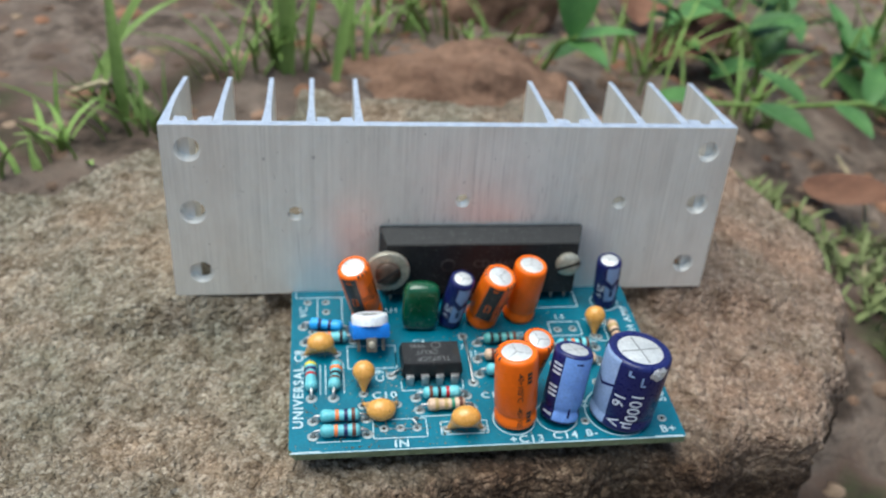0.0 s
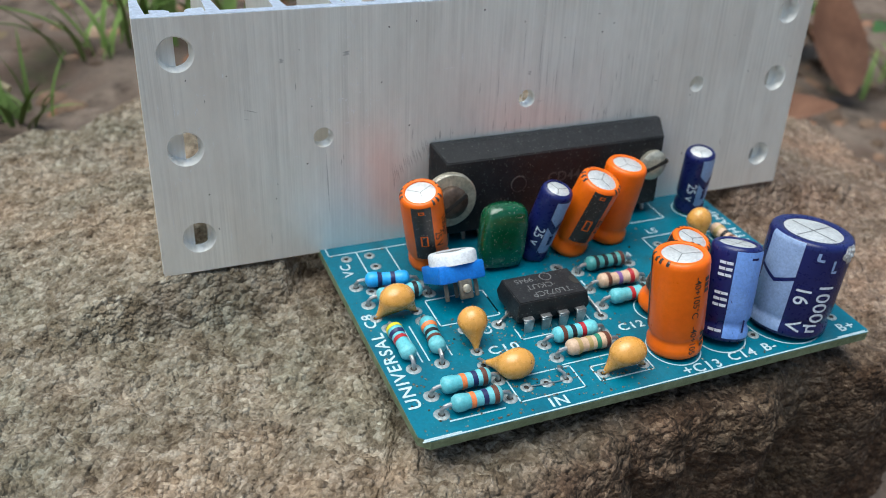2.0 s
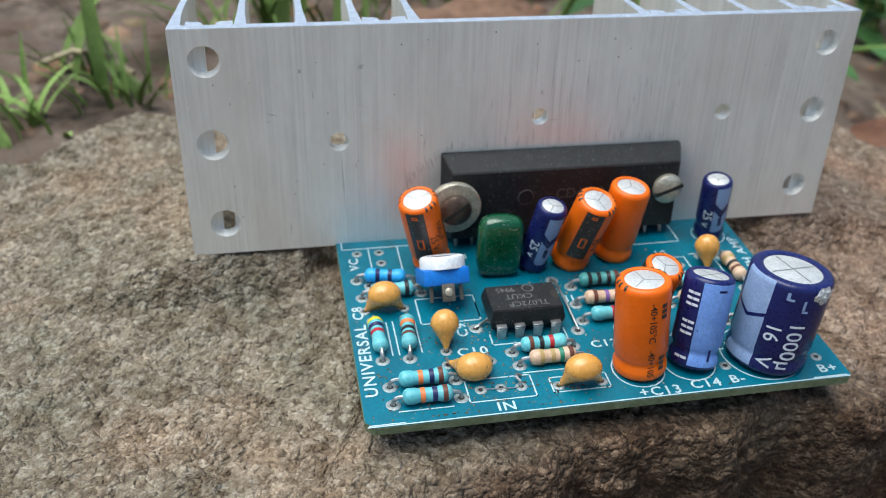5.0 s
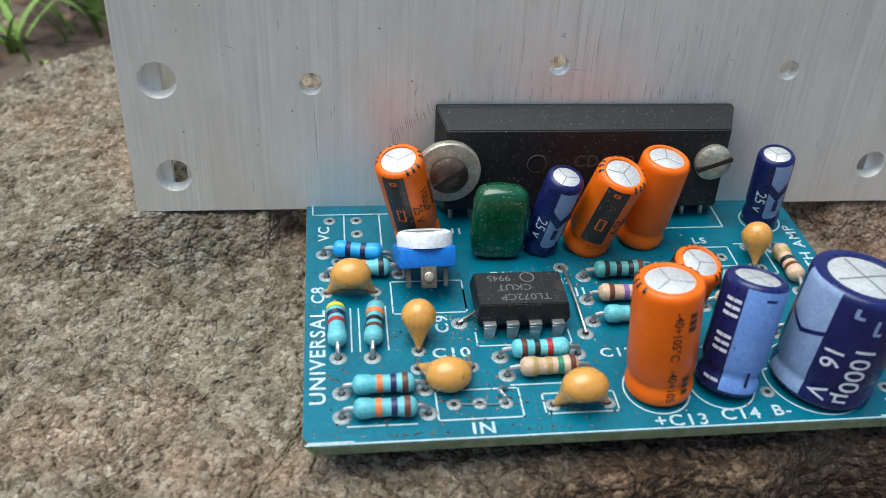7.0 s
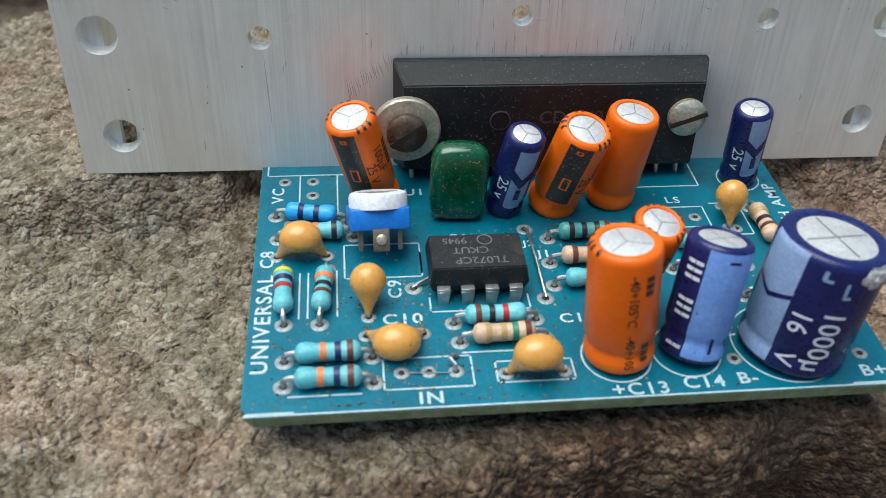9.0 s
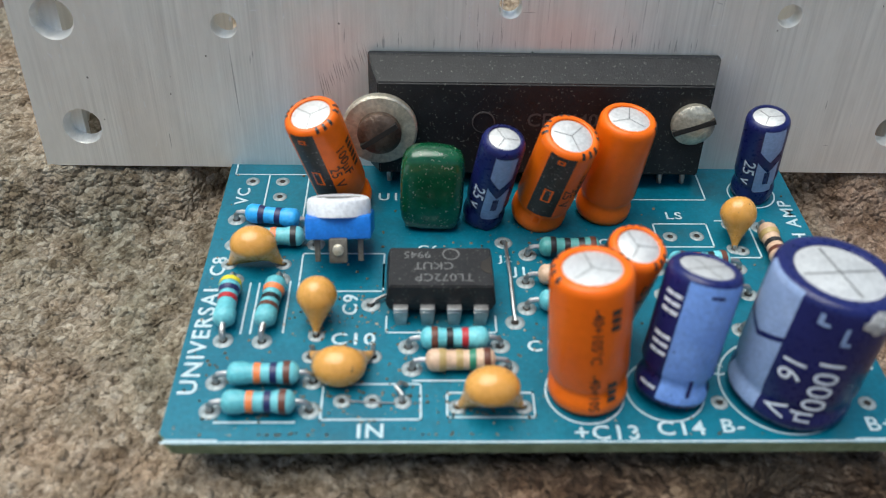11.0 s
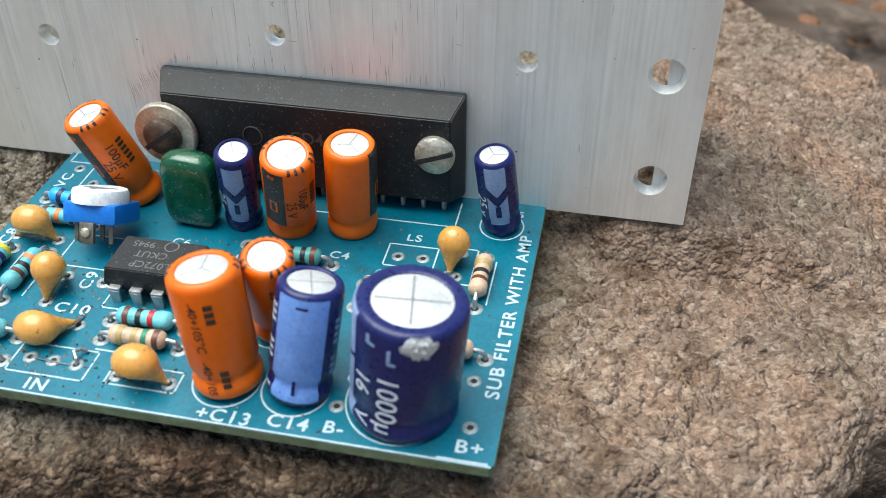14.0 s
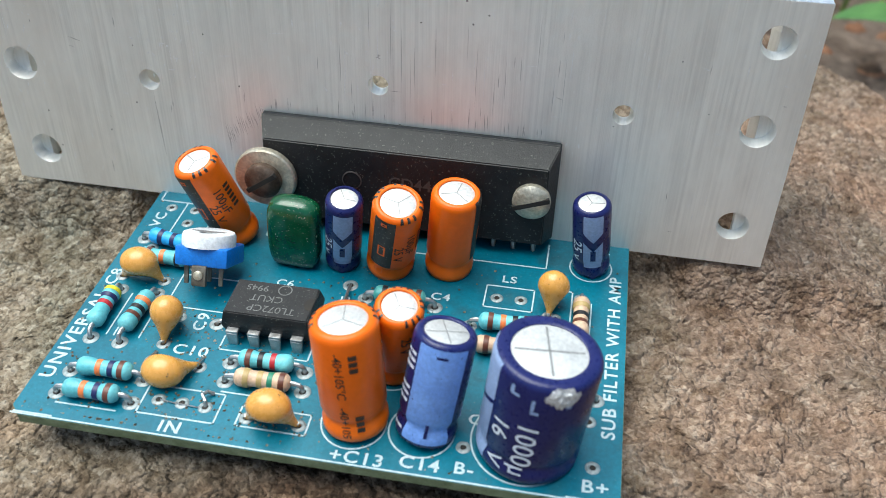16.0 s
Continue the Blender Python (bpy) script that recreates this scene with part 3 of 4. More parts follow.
# ---- power amplifier chip with its two screws ----
IC = thing("amplifier_chip", "long black epoxy amplifier chip screwed flat to the heat sink", "chip", (31.35, 34.7, 0), (-5.2, 0, -0.4))
bm = bmesh.new()
loops = []
for half, y, za, zb in ((16.9, -0.05, 0.8, 12.8), (16.9, -0.9, 0.8, 12.8), (15.9, -3.7, 1.5, 11.2)):
    loops.append([bm.verts.new(v) for v in ((-half, y, za), (half, y, za), (half, y, zb), (-half, y, zb))])
for a, b in zip(loops, loops[1:]):
    for k in range(4):
        bm.faces.new((a[k], a[(k + 1) % 4], b[(k + 1) % 4], b[k]))
bm.faces.new(loops[0])
bm.faces.new(loops[-1])
bmesh.ops.bevel(bm, geom=list(bm.edges), offset=0.12, segments=2, affect="EDGES")
part("body", bm, EPOXY, IC, sharp=12)
for i in range(14):
    x = -14.95 + 2.3 * i
    part("pin", tube([(x, -2.0, 1.6), (x, -2.0, 0.9), (x, -2.3, 0.3), (x, -2.3, -0.35)], 0.3, 6), LEAD, IC)
bm = lathe([(1.0, 0), (1.12, 0.05), (1.12, 0.14), (1.0, 0.16)], 28)
bmesh.ops.rotate(bm, verts=bm.verts, matrix=Matrix.Rotation(radians(90), 3, "X"))
bmesh.ops.translate(bm, verts=bm.verts, vec=(-5.8, -3.66, 7.2))
part("moulding_mark", bm, FAINT_INK, IC)
bm = glyphs("CD4440", 2.0)
bmesh.ops.rotate(bm, verts=bm.verts, matrix=Matrix.Rotation(radians(90), 3, "X"))
bmesh.ops.translate(bm, verts=bm.verts, vec=(1.8, -3.73, 7.4))
part("lettering", bm, FAINT_INK, IC, "faint printed type marking", smooth=False)


def screw(x, z, head, washer, material, slot_angle, label):
    ob = thing("screw", label, "screw", (x, 31.15 + 0.09 * z - 0.1, z), (84.8, 0, -0.4))
    y = 0.0
    if washer:
        part("washer", lathe([(1.2, 0), (3.45, 0), (3.6, 0.15), (3.6, 0.75), (3.42, 0.92), (1.2, 0.92)], 48), NICKEL, ob, "flat steel washer")
        y = 0.92
    bm = lathe([(head * 0.98, y), (head, y + 0.25), (head, y + 0.75), (head * 0.8, y + 1.1), (head * 0.35, y + 1.25), (0, y + 1.28)], 36)
    part("head", bm, material, ob)
    s = box(-head * 0.97, head * 0.97, -0.26, 0.26, y + 0.6, y + 1.3)
    bmesh.ops.rotate(s, verts=s.verts, matrix=Matrix.Rotation(radians(slot_angle), 3, "Z"))
    part("slot", s, HOLE, ob, smooth=False)
    return ob


screw(15.6, 6.95, 2.1, True, BRASSY, 35, "rusty slotted screw with a broad steel washer")
screw(45.7, 7.65, 2.1, False, NICKEL, 20, "nickel-plated slotted pan-head screw clamping the chip")

# ---- circuit board ----
PCB = thing("circuit_board", "teal printed circuit board with white lettering, screwed to the heat sink", "circuit board")
W, D0, D1 = 57.2, -0.35, 36.0


def board_outline(grow, cut=1.0):
    return [(-grow + cut, D0 - grow), (W + grow - cut * 0.4, D0 - grow), (W + grow, D0 - grow + cut * 0.4), (W + grow, D1 + grow), (-grow, D1 + grow), (-grow, D0 - grow + cut)]


def slab(outline, z0, z1):
    bm = bmesh.new()
    lo = [bm.verts.new((x, y, z0)) for x, y in outline]
    hi = [bm.verts.new((x, y, z1)) for x, y in outline]
    bm.faces.new(lo)
    bm.faces.new(hi[::-1])
    for k in range(len(lo)):
        j = (k + 1) % len(lo)
        bm.faces.new((lo[k], lo[j], hi[j], hi[k]))
    return bm


part("substrate", slab(board_outline(0.0), -1.1, -0.08), FR4, PCB, "pale green fibreglass edge", smooth=False)
part("solder_mask", slab(board_outline(-0.04), -0.08, 0.0), MASK, PCB, "teal lacquered face, dusty", smooth=False)
for i in range(26):   # clipped solder joints under the board, on which it rests
    x, y = 4 + (i % 9) * 6.1, 3 + (i // 9) * 13 + (i % 3) * 1.3
    part("solder_joint", lathe([(0.9, -1.1), (0.7, -1.7), (0.35, -2.6), (0.25, -3.9), (0, -4.4)], 8), TIN, PCB).location = (x * U, y * U, 0)


def line(x0, y0, x1, y1, w=0.16):
    d = Vector((x1 - x0, y1 - y0, 0)).normalized() * w * 0.5
    n = Vector((-d.y, d.x, 0))
    a, b = Vector((x0, y0, 0)) - d, Vector((x1, y1, 0)) + d
    bm = bmesh.new()
    lo = [bm.verts.new(v + Vector((0, 0, 0.004))) for v in (a - n, b - n, b + n, a + n)]
    hi = [bm.verts.new(v.co + Vector((0, 0, 0.035))) for v in lo]
    bm.faces.new(hi)
    for k in range(4):
        bm.faces.new((lo[k], lo[(k + 1) % 4], hi[(k + 1) % 4], hi[k]))
    return bm


def frame_box(x0, y0, x1, y1, sides="blrt"):
    ends = dict(b=(x0, y0, x1, y0), t=(x0, y1, x1, y1), l=(x0, y0, x0, y1), r=(x1, y0, x1, y1))
    for s in sides:
        part("printed_line", line(*ends[s]), SILK, PCB, smooth=False)


def pad(x, y, hole=True, r=0.7):
    part("pad", lathe([(r * 0.42, 0.012), (r * 0.42, 0.07), (r * 0.6, 0.12), (r * 0.9, 0.07), (r, 0.012)], 20), SILK if not hole else TIN, PCB).location = (x * U, y * U, 0)
    part("drilled_hole", lathe([(r * 0.42, 0.03), (0, 0.03)], 14), HOLE, PCB).location = (x * U, y * U, 0)


def printed(text, x, y, size, turn=0.0):
    bm = glyphs(text, size * 0.8, heavy=0.018, spread=1.14)
    bmesh.ops.scale(bm, verts=bm.verts, vec=(1.1, 1, 1))
    bmesh.ops.rotate(bm, verts=bm.verts, matrix=Matrix.Rotation(radians(turn), 3, "Z"))
    bmesh.ops.translate(bm, verts=bm.verts, vec=(x, y, 0.04))
    part("lettering", bm, SILK, PCB, smooth=False)


frame_box(11.85, 1.9, 19.5, 5.4)
frame_box(21.55, 2.1, 28.3, 4.5)
frame_box(8.75, 16.0, 16.2, 21.0)
frame_box(42.0, 22.1, 47.2, 25.5)
frame_box(3.9, 1.65, 9.9, 1.66, "b")
frame_box(18.9, 5.75, 24.6, 5.8, "b")
frame_box(4.5, 10.9, 4.51, 17.0, "l")
frame_box(8.0, 11.0, 8.01, 17.2, "l")
frame_box(5.3, 10.9, 5.31, 17.0, "l")
frame_box(48.2, 20.6, 51.3, 26.0, "brt")
frame_box(53.4, 18.2, 53.41, 24.5, "l")
frame_box(16.6, 11.0, 25.9, 12.9, "blr")
frame_box(16.2, 16.5, 16.3, 19.5, "l")
frame_box(31.0, 29.3, 48.1, 33.4, "br")
frame_box(0.7, 33.2, 12.0, 36.0, "bl")
frame_box(4.2, 26.5, 8.2, 33.1, "lr")
frame_box(0.3, D0 + 0.15, W - 0.3, D0 + 0.16, "b")
for x0, x1 in ((0.5, 4.3), (52.5, 56.6)):
    frame_box(x0, 0.0, x1, 0.01, "b")
for text, x, y, size, turn in [("UNIVERSAL", 1.35, 10.6, 2.55, 90), ("C8", 1.35, 19.2, 2.3, 90), ("C9", 13.5, 14.3, 2.3, 90), ("C10", 13.9, 10.2, 2.3, 0),
                               ("IN", 15.7, 0.75, 2.3, 0), ("+C13", 33.6, 0.55, 2.3, 0), ("C14", 39.3, 0.95, 2.3, 0), ("B-", 43.3, 1.15, 2.2, 0),
                               ("B+", 54.9, 1.3, 2.3, 0), ("SUB FILTER WITH AMP", 55.9, 18.0, 2.25, 90), ("LS", 44.3, 26.7, 1.9, 0),
                               ("C4", 37.3, 22.6, 1.9, 0), ("J1", 28.6, 18.6, 1.9, 0), ("VC", 2.0, 29.6, 2.2, 90), ("C12", 30.0, 9.4, 2.1, 0),
                               ("J2", 27.3, 20.3, 1.6, 0), ("C6", 20.2, 21.6, 1.8, 0), ("C1", 44.0, 6.8, 2.1, 0), ("+", 38.9, 9.6, 2.0, 0),
                               ("U1", 16.4, 29.5, 2.0, 0), ("C5", 54.2, 32.6, 1.7, 0)]:
    printed(text, x, y, size, turn)
for x, y in [(13.4, 3.7), (15.75, 3.7), (18.1, 3.6), (43.3, 23.6), (45.9, 23.7), (42.9, 3.5), (54.6, 3.4), (2.6, 32.0), (5.6, 32.0), (5.6, 29.5),
             (54.0, 8.5), (49.7, 21.6), (49.7, 25.2), (3.4, 24.6)]:
    pad(x, y)

for x, y, r in ((32.4, 4.5, 3.15), (38.8, 4.7, 3.15), (48.2, 5.2, 4.9), (53.0, 30.4, 2.4), (34.6, 11.4, 2.6)):
    part("printed_ring", lathe([(r - 0.16, 0.004), (r - 0.16, 0.035), (r, 0.035), (r, 0.004)], 44), SILK, PCB).location = (x * U, y * U, 0)

part("wire_stub", tube([(18.1, 3.6, -0.4), (18.0, 4.0, 0.5), (17.6, 4.5, 0.75), (17.9, 5.1, 0.55), (18.4, 5.2, 0.2)], 0.2, 8), LEAD, PCB, "curled end of cut wire")
part("wire_stub", tube([(13.6, 3.7, 0.12), (15.0, 3.5, 0.16), (16.4, 3.45, 0.14), (17.6, 3.4, 0.12)], 0.07, 6), LEAD, PCB, "hair-thin strand of wire")

# ---- electrolytic capacitors ----
def can(base, top, r, sleeve, marks, label, score=3, neck=0.35, spin=0.0, group="radial electrolytic capacitors"):
    """A radial can standing from base to top (centres), with its sleeve, vented lid, leads and printed marks."""
    b, t = Vector(base), Vector(top)
    h = (t - b).length
    ob = thing("electrolytic_capacitor", label, "capacitor", group=group)
    # keep printed angles true to the plan whatever the tilt
    q = Vector((0, 0, 1)).rotation_difference((t - b).normalized())
    ob.matrix_world = Matrix.Translation(b * U) @ q.to_matrix().to_4x4()
    prof = [(0, 0.05), (r - 0.5, 0.0), (r - 0.12, 0.1), (r, 0.5), (r, 1.2), (r - neck * 0.7, 1.65), (r - neck, 2.0), (r - neck * 0.6, 2.35), (r, 2.9), (r, h - 0.8), (r - 0.06, h - 0.4),
            (r - 0.24, h - 0.12), (r - 0.5, h), (r * 0.74, h - 0.03), (r * 0.71, h - 0.1), (r * 0.71, h - 0.25)]
    part("sleeve", lathe(prof, 52), sleeve, ob, sharp=60)
    lid = part("lid", lathe([(r * 0.72, h - 0.22), (r * 0.66, h - 0.15), (0, h - 0.14)], 40), CAN_TOP, ob, "scored bare aluminium top")
    for k in range(score):
        a = radians(360 / score * k + spin)
        n = Vector((-math.sin(a), math.cos(a), 0)) * (0.05 if r < 4 else 0.1)
        d = Vector((math.cos(a), math.sin(a), 0))
        s = bmesh.new()
        z = Vector((0, 0, h - 0.125))
        s.faces.new([s.verts.new(v) for v in (z - n - d * 0.05, z + d * r * 0.64 - n, z + d * r * 0.64 + n, z + n - d * 0.05)])
        part("score_line", s, SCORE, lid, smooth=False)
    for dx in (-0.9, 0.9):
        part("lead", tube([(dx, 0, 0.3), (dx, 0, -0.4), (dx, 0, -1.6)], 0.22, 6), LEAD, ob)
    for m in marks:
        kind = m[0]
        if kind == "stripe":      # angle, half width, from, to, material
            _, a, half, z0, z1, material = m
            pts = [(rr + 0.03, z) for rr, z in prof if z0 <= z <= min(z1, h - 0.1) and rr > r - neck - 0.3]
            part("stripe", lathe(pts, max(6, int(half / 3)), a - half, a + half), material, ob, "printed polarity stripe", sharp=60)
        elif kind == "text":      # writing, angle, height, size, material
            _, text, a, z, size, material = m
            part("lettering", wrap(glyphs(text, size, heavy=0.008, slant=0.0), r + 0.05, a, z), material, ob, smooth=False)
        elif kind == "bar":       # angle, height, width round, length, material
            _, a, z, w, l, material = m
            g = lathe([(r + 0.055, z - l / 2), (r + 0.055, z + l / 2)], 4, a - math.degrees(w / r) / 2, a + math.degrees(w / r) / 2)
            part("printed_bar", g, material, ob)
        elif kind == "rim":       # short printed dash on the shoulder
            part("printed_dash", lathe([(r - 0.02, h - 0.42), (r - 0.2, h - 0.08), (r - 0.48, h + 0.03)], 4, m[1] - 3.5, m[1] + 3.5), m[2], ob)
        elif kind == "frame":     # angle, height, width, length, material
            _, a, z, w, l, material = m
            da = math.degrees(w / r) / 2
            g = bmesh.new()
            for za, zb, aa, ab in ((z - l / 2, z - l / 2 + 0.14, a - da, a + da), (z + l / 2 - 0.14, z + l / 2, a - da, a + da),
                                   (z - l / 2, z + l / 2, a - da, a - da + 4), (z - l / 2, z + l / 2, a + da - 4, a + da)):
                lathe([(r + 0.06, za), (r + 0.06, zb)], 3, aa, ab, g)
            part("printed_frame", g, material, ob)
        elif kind == "chevron":   # angle, half width, height, drop, thickness, material
            _, a, half, z, drop, th, material = m
            g = bmesh.new()
            n = 10
            rows = []
            for i in range(n + 1):
                u = -1 + 2 * i / n
                aa = radians(a + half * u)
                zz = z - drop * (1 - abs(u))
                rows.append([g.verts.new(((r + 0.06) * math.cos(aa), (r + 0.06) * math.sin(aa), zz + s * th / 2)) for s in (-1, 1)])
            for p, q2 in zip(rows, rows[1:]):
                g.faces.new((p[0], q2[0], q2[1], p[1]))
            part("chevron", g, material, ob)
    return ob


def orange_marks(a, text_angle, h):
    marks = [("stripe", a, 27, 2.6, h, BLACK_INK), ("frame", a, h * 0.52, 0.9, 1.7, ORANGE), ("frame", a, h * 0.2, 0.9, 1.3, ORANGE),
             ("frame", a, h * 0.93, 0.7, 0.5, ORANGE), ("text", "25 V", text_angle, h * 0.5, 1.4, BROWN_INK),
             ("text", "100µF", text_angle + 27, h * 0.62, 1.4, BROWN_INK)]
    marks += [("bar", text_angle + 56, h * k, 0.8, 0.35, BROWN_INK) for k in (0.5, 0.55, 0.6, 0.65, 0.7, 0.75)]
    return marks + [("rim", a + 40 + 17 * k + (9 if k > 5 else 0), BLACK_INK) for k in (0, 1, 2, 4, 5, 9, 10, 12, 13, 14)]


can((12.4, 28.7, 0.3), (9.7, 26.6, 11.6), 2.55, ORANGE, orange_marks(-112, -72, 11.5), "orange electrolytic capacitor with black stripe, tilted over the trimmer", 3, spin=20)
can((30.8, 26.7, 0.4), (32.65, 23.9, 11.3), 2.65, ORANGE, orange_marks(-108, -68, 11.2), "orange electrolytic capacitor with black stripe, leaning forward", 3, spin=50)
can((37.3, 27.6, 0.2), (38.2, 26.8, 11.25), 2.65, ORANGE, [("stripe", -2, 28, 2.6, 11.2, BLACK_INK), ("frame", -2, 6, 0.9, 1.7, ORANGE)] ,
    "plain orange electrolytic capacitor beside the big chip", 3, spin=80)
can((32.6, 4.7, 0.15), (31.7, 6.1, 12.0), 3.08, ORANGE,
    [("text", "-40+105°C", -90, 7.9, 1.15, BROWN_INK), ("bar", -64, 9.9, 0.75, 0.5, BROWN_INK), ("bar", -64, 9.2, 0.75, 0.5, BROWN_INK), ("bar", -64, 8.5, 0.75, 0.5, BROWN_INK),
     ("text", "-40+105", -90, 2.5, 1.1, BROWN_INK), ("bar", -64, 3.0, 0.75, 0.5, BROWN_INK), ("bar", -64, 2.3, 0.7, 0.5, BROWN_INK), ("bar", -64, 1.6, 0.7, 0.5, BROWN_INK), ("stripe", 130, 30, 2.6, 11.6, BLACK_INK)] + [("rim", a, BLACK_INK) for a in (15, 32, 49, 66, 90, 150, 172, 186, 205)], "tall orange electrolytic capacitor at the front of the board", 3, spin=100)
can((34.6, 11.6, 0.4), (35.9, 9.6, 11.0), 2.3, ORANGE, [("stripe", -175, 40, 2.6, 10.6, BLACK_INK), ("text", "25 V", -60, 7.4, 1.4, BROWN_INK), ("bar", -30, 7, 1.0, 0.4, BROWN_INK), ("bar", -30, 6, 1.0, 0.4, BROWN_INK), ("bar", -30, 8, 1.0, 0.4, BROWN_INK)]
    + [("rim", a, BLACK_INK) for a in (-150, -132, -60, -42, -24, 10, 28, 80, 98, 116)],
    "small orange electrolytic capacitor leaning between taller ones", 3)


def chevrons(a, h):
    return [("stripe", a, 30, 1.6, h, PALE_BLUE), ("chevron", a, 31, h * 0.66, 1.3, 1.3, NAVY), ("bar", a, h * 0.38, 0.55, 1.5, NAVY), ("chevron", a, 31, h * 0.17, 1.3, 0.9, NAVY),
            ("text", "25 v", a - 52, h * 0.42, 1.7, WHITE_INK)]


can((25.5, 26.4, 0.3), (26.85, 24.3, 10.7), 2.0, NAVY, chevrons(-80, 10.2), "small navy blue electrolytic capacitor with pale arrow stripe, leaning", 3, neck=0.2)
can((53.0, 30.6, 0.2), (52.1, 29.6, 9.8), 2.05, NAVY, chevrons(-82, 9.5), "small navy blue electrolytic capacitor standing near the heat sink", 3, neck=0.2)
can((39.1, 4.7, 0.2), (40.6, 7.5, 10.8), 2.85, NAVY,
    [("stripe", -85, 46, 0.4, 10.8, SKY_BLUE), ("bar", -85, 2.0, 0.3, 1.5, NAVY), ("bar", -85, 9.9, 1.0, 0.25, NAVY)]
    + [("bar", a, z, 0.72, 0.33, WHITE_INK) for a in (-158, -142) for z in (9.2, 8.5, 7.8, 5.7, 5.0, 4.3, 1.3)]
    + [("bar", -15, z, 0.6, 0.4, PALE_BLUE) for z in (8.4, 7.7, 7.0, 6.3, 4.6, 3.9, 3.2)],
    "mid-sized blue electrolytic capacitor with a broad light stripe", 4, spin=20)
BIG = can((48.5, 4.8, 0.1), (49.6, 5.8, 11.9), 4.68, NAVY,
          [("stripe", -170, 27, 0.4, 12.0, PALE_BLUE), ("chevron", -170, 27, 7.4, 1.0, 0.45, NAVY), ("text", "1000µ", -98, 4.2, 2.6, WHITE_INK), ("text", "16   V", -128, 3.9, 2.4, WHITE_INK),
           ("bar", -62, 10.2, 0.5, 1.0, PALE_BLUE), ("bar", -122, 10.6, 0.35, 0.9, PALE_BLUE), ("bar", -118, 10.2, 0.8, 0.3, PALE_BLUE), ("bar", -98, 9.7, 0.3, 1.2, PALE_BLUE), ("bar", -95, 8.9, 0.7, 0.3, PALE_BLUE)],
          "largest navy blue electrolytic capacitor, sleeve torn at the rim", 4, neck=0.3, spin=10)
# torn sleeve showing bare crumpled metal
BARE = surface("crumpled_metal", [(0.45, 0.45, 0.46), (0.85, 0.85, 0.85), (0.6, 0.58, 0.56)], 0.35, 0.6, scale=1.3, fine=4, bump=0.25, bump_scale=2.5, tone_range=(0.4, 1.3))
bm = bmesh.new()
tear = []
for i in range(19):
    row = []
    for j in range(11):
        edge = math.sin(math.pi * i / 18)
        a = radians(-88 + 36 * i / 18 + 4 * noise.noise((j * 0.5, 2.2, i * 0.2)))
        z = 10.85 + (j / 5 - 1) * (0.3 + 0.75 * edge + 0.35 * noise.noise((i * 0.6, 4.4, j // 6))) + 0.2 * noise.noise((i * 0.5, j * 0.5, 1.0))
        inner = math.sin(math.pi * j / 10) * edge
        rr = 4.73 + 0.1 * inner + 0.28 * inner * noise.noise((i * 0.7, j * 0.7, 3.1)) - 0.5 * max(0.0, z - 11.3)
        row.append(bm.verts.new((rr * math.cos(a), rr * math.sin(a), z)))
    tear.append(row)
for a, b in zip(tear, tear[1:]):
    for j in range(10):
        bm.faces.new((a[j], a[j + 1], b[j + 1], b[j]))
part("torn_patch", bm, BARE, BIG, "torn patch of bare crumpled metal", smooth=False)

# ---- dipped ceramic capacitors ----
def dipped(loc, span, h, turn, tilt, label):
    ob = thing("ceramic_capacitor", label, "capacitor", loc, (tilt, 0, turn), "ochre dipped capacitors")
    bm = bmesh.new()
    seg, rows = 36, 22
    wide = span / 2
    rings = []
    for i in range(rows + 1):
        v = i / rows                                   # 0 at the top, 1 at the feet
        if v < 0.45:
            t = v / 0.45 * math.pi / 2
            wx, ty, z = wide * 0.84 * math.sin(t), 1.7 * math.sin(t), h - h * 0.42 * (1 - math.cos(t))
        else:
            t = (v - 0.45) / 0.55
            wx = wide * (0.84 + 0.24 * t * t)
            ty = 1.7 - 1.25 * t ** 0.8 * (0.6 + 0.4 * t)
            z = h * 0.58 * (1 - t)
        ring = []
        for k in range(seg):
            a = 2 * math.pi * k / seg
            x, y = wx * math.cos(a), ty * math.sin(a)
            lift = 0.0
            if v > 0.45:
                t = (v - 0.45) / 0.55
                lift = 0.95 * max(0, 1 - (x / (wide * 0.95)) ** 2) * t * t
            ring.append(bm.verts.new((x, y, z + lift)))
        rings.append(ring)
    for a, b in zip(rings, rings[1:]):
        for k in range(seg):
            bm.faces.new((a[k], a[(k + 1) % seg], b[(k + 1) % seg], b[k]))
    bm.faces.new(rings[-1])
    bmesh.ops.remove_doubles(bm, verts=bm.verts, dist=0.001)
    part("body", bm, YELLOW, ob, sharp=0)
    for s in (-1, 1):
        part("lead", tube([(s * wide * 0.97, 0, 0.4), (s * wide * 0.97, 0, -0.2), (s * wide * 0.97, 0, -1.3)], 0.2, 6), LEAD, ob)
    c, sn = math.cos(radians(turn)), math.sin(radians(turn))
    for s in (-1, 1):
        pad(loc[0] + s * wide * c, loc[1] + s * wide * sn, r=0.72)


dipped((4.65, 19.5, 0.1), 4.9, 4.0, 0, 0, "ochre dipped ceramic capacitor with two splayed feet")
dipped((10.9, 12.6, 0.1), 3.9, 4.4, 88, 0, "ochre drop-shaped ceramic capacitor standing edge-on")
dipped((13.1, 8.3, 0.5), 5.1, 4.2, 0, 66, "ochre dipped ceramic capacitor bent over flat")
dipped((24.9, 3.1, 0.1), 5.1, 4.1, 0, 4, "ochre dipped ceramic capacitor within a printed frame")
dipped((49.2, 23.6, 0.1), 3.6, 4.5, 84, 0, "ochre drop-shaped ceramic capacitor near the corner")

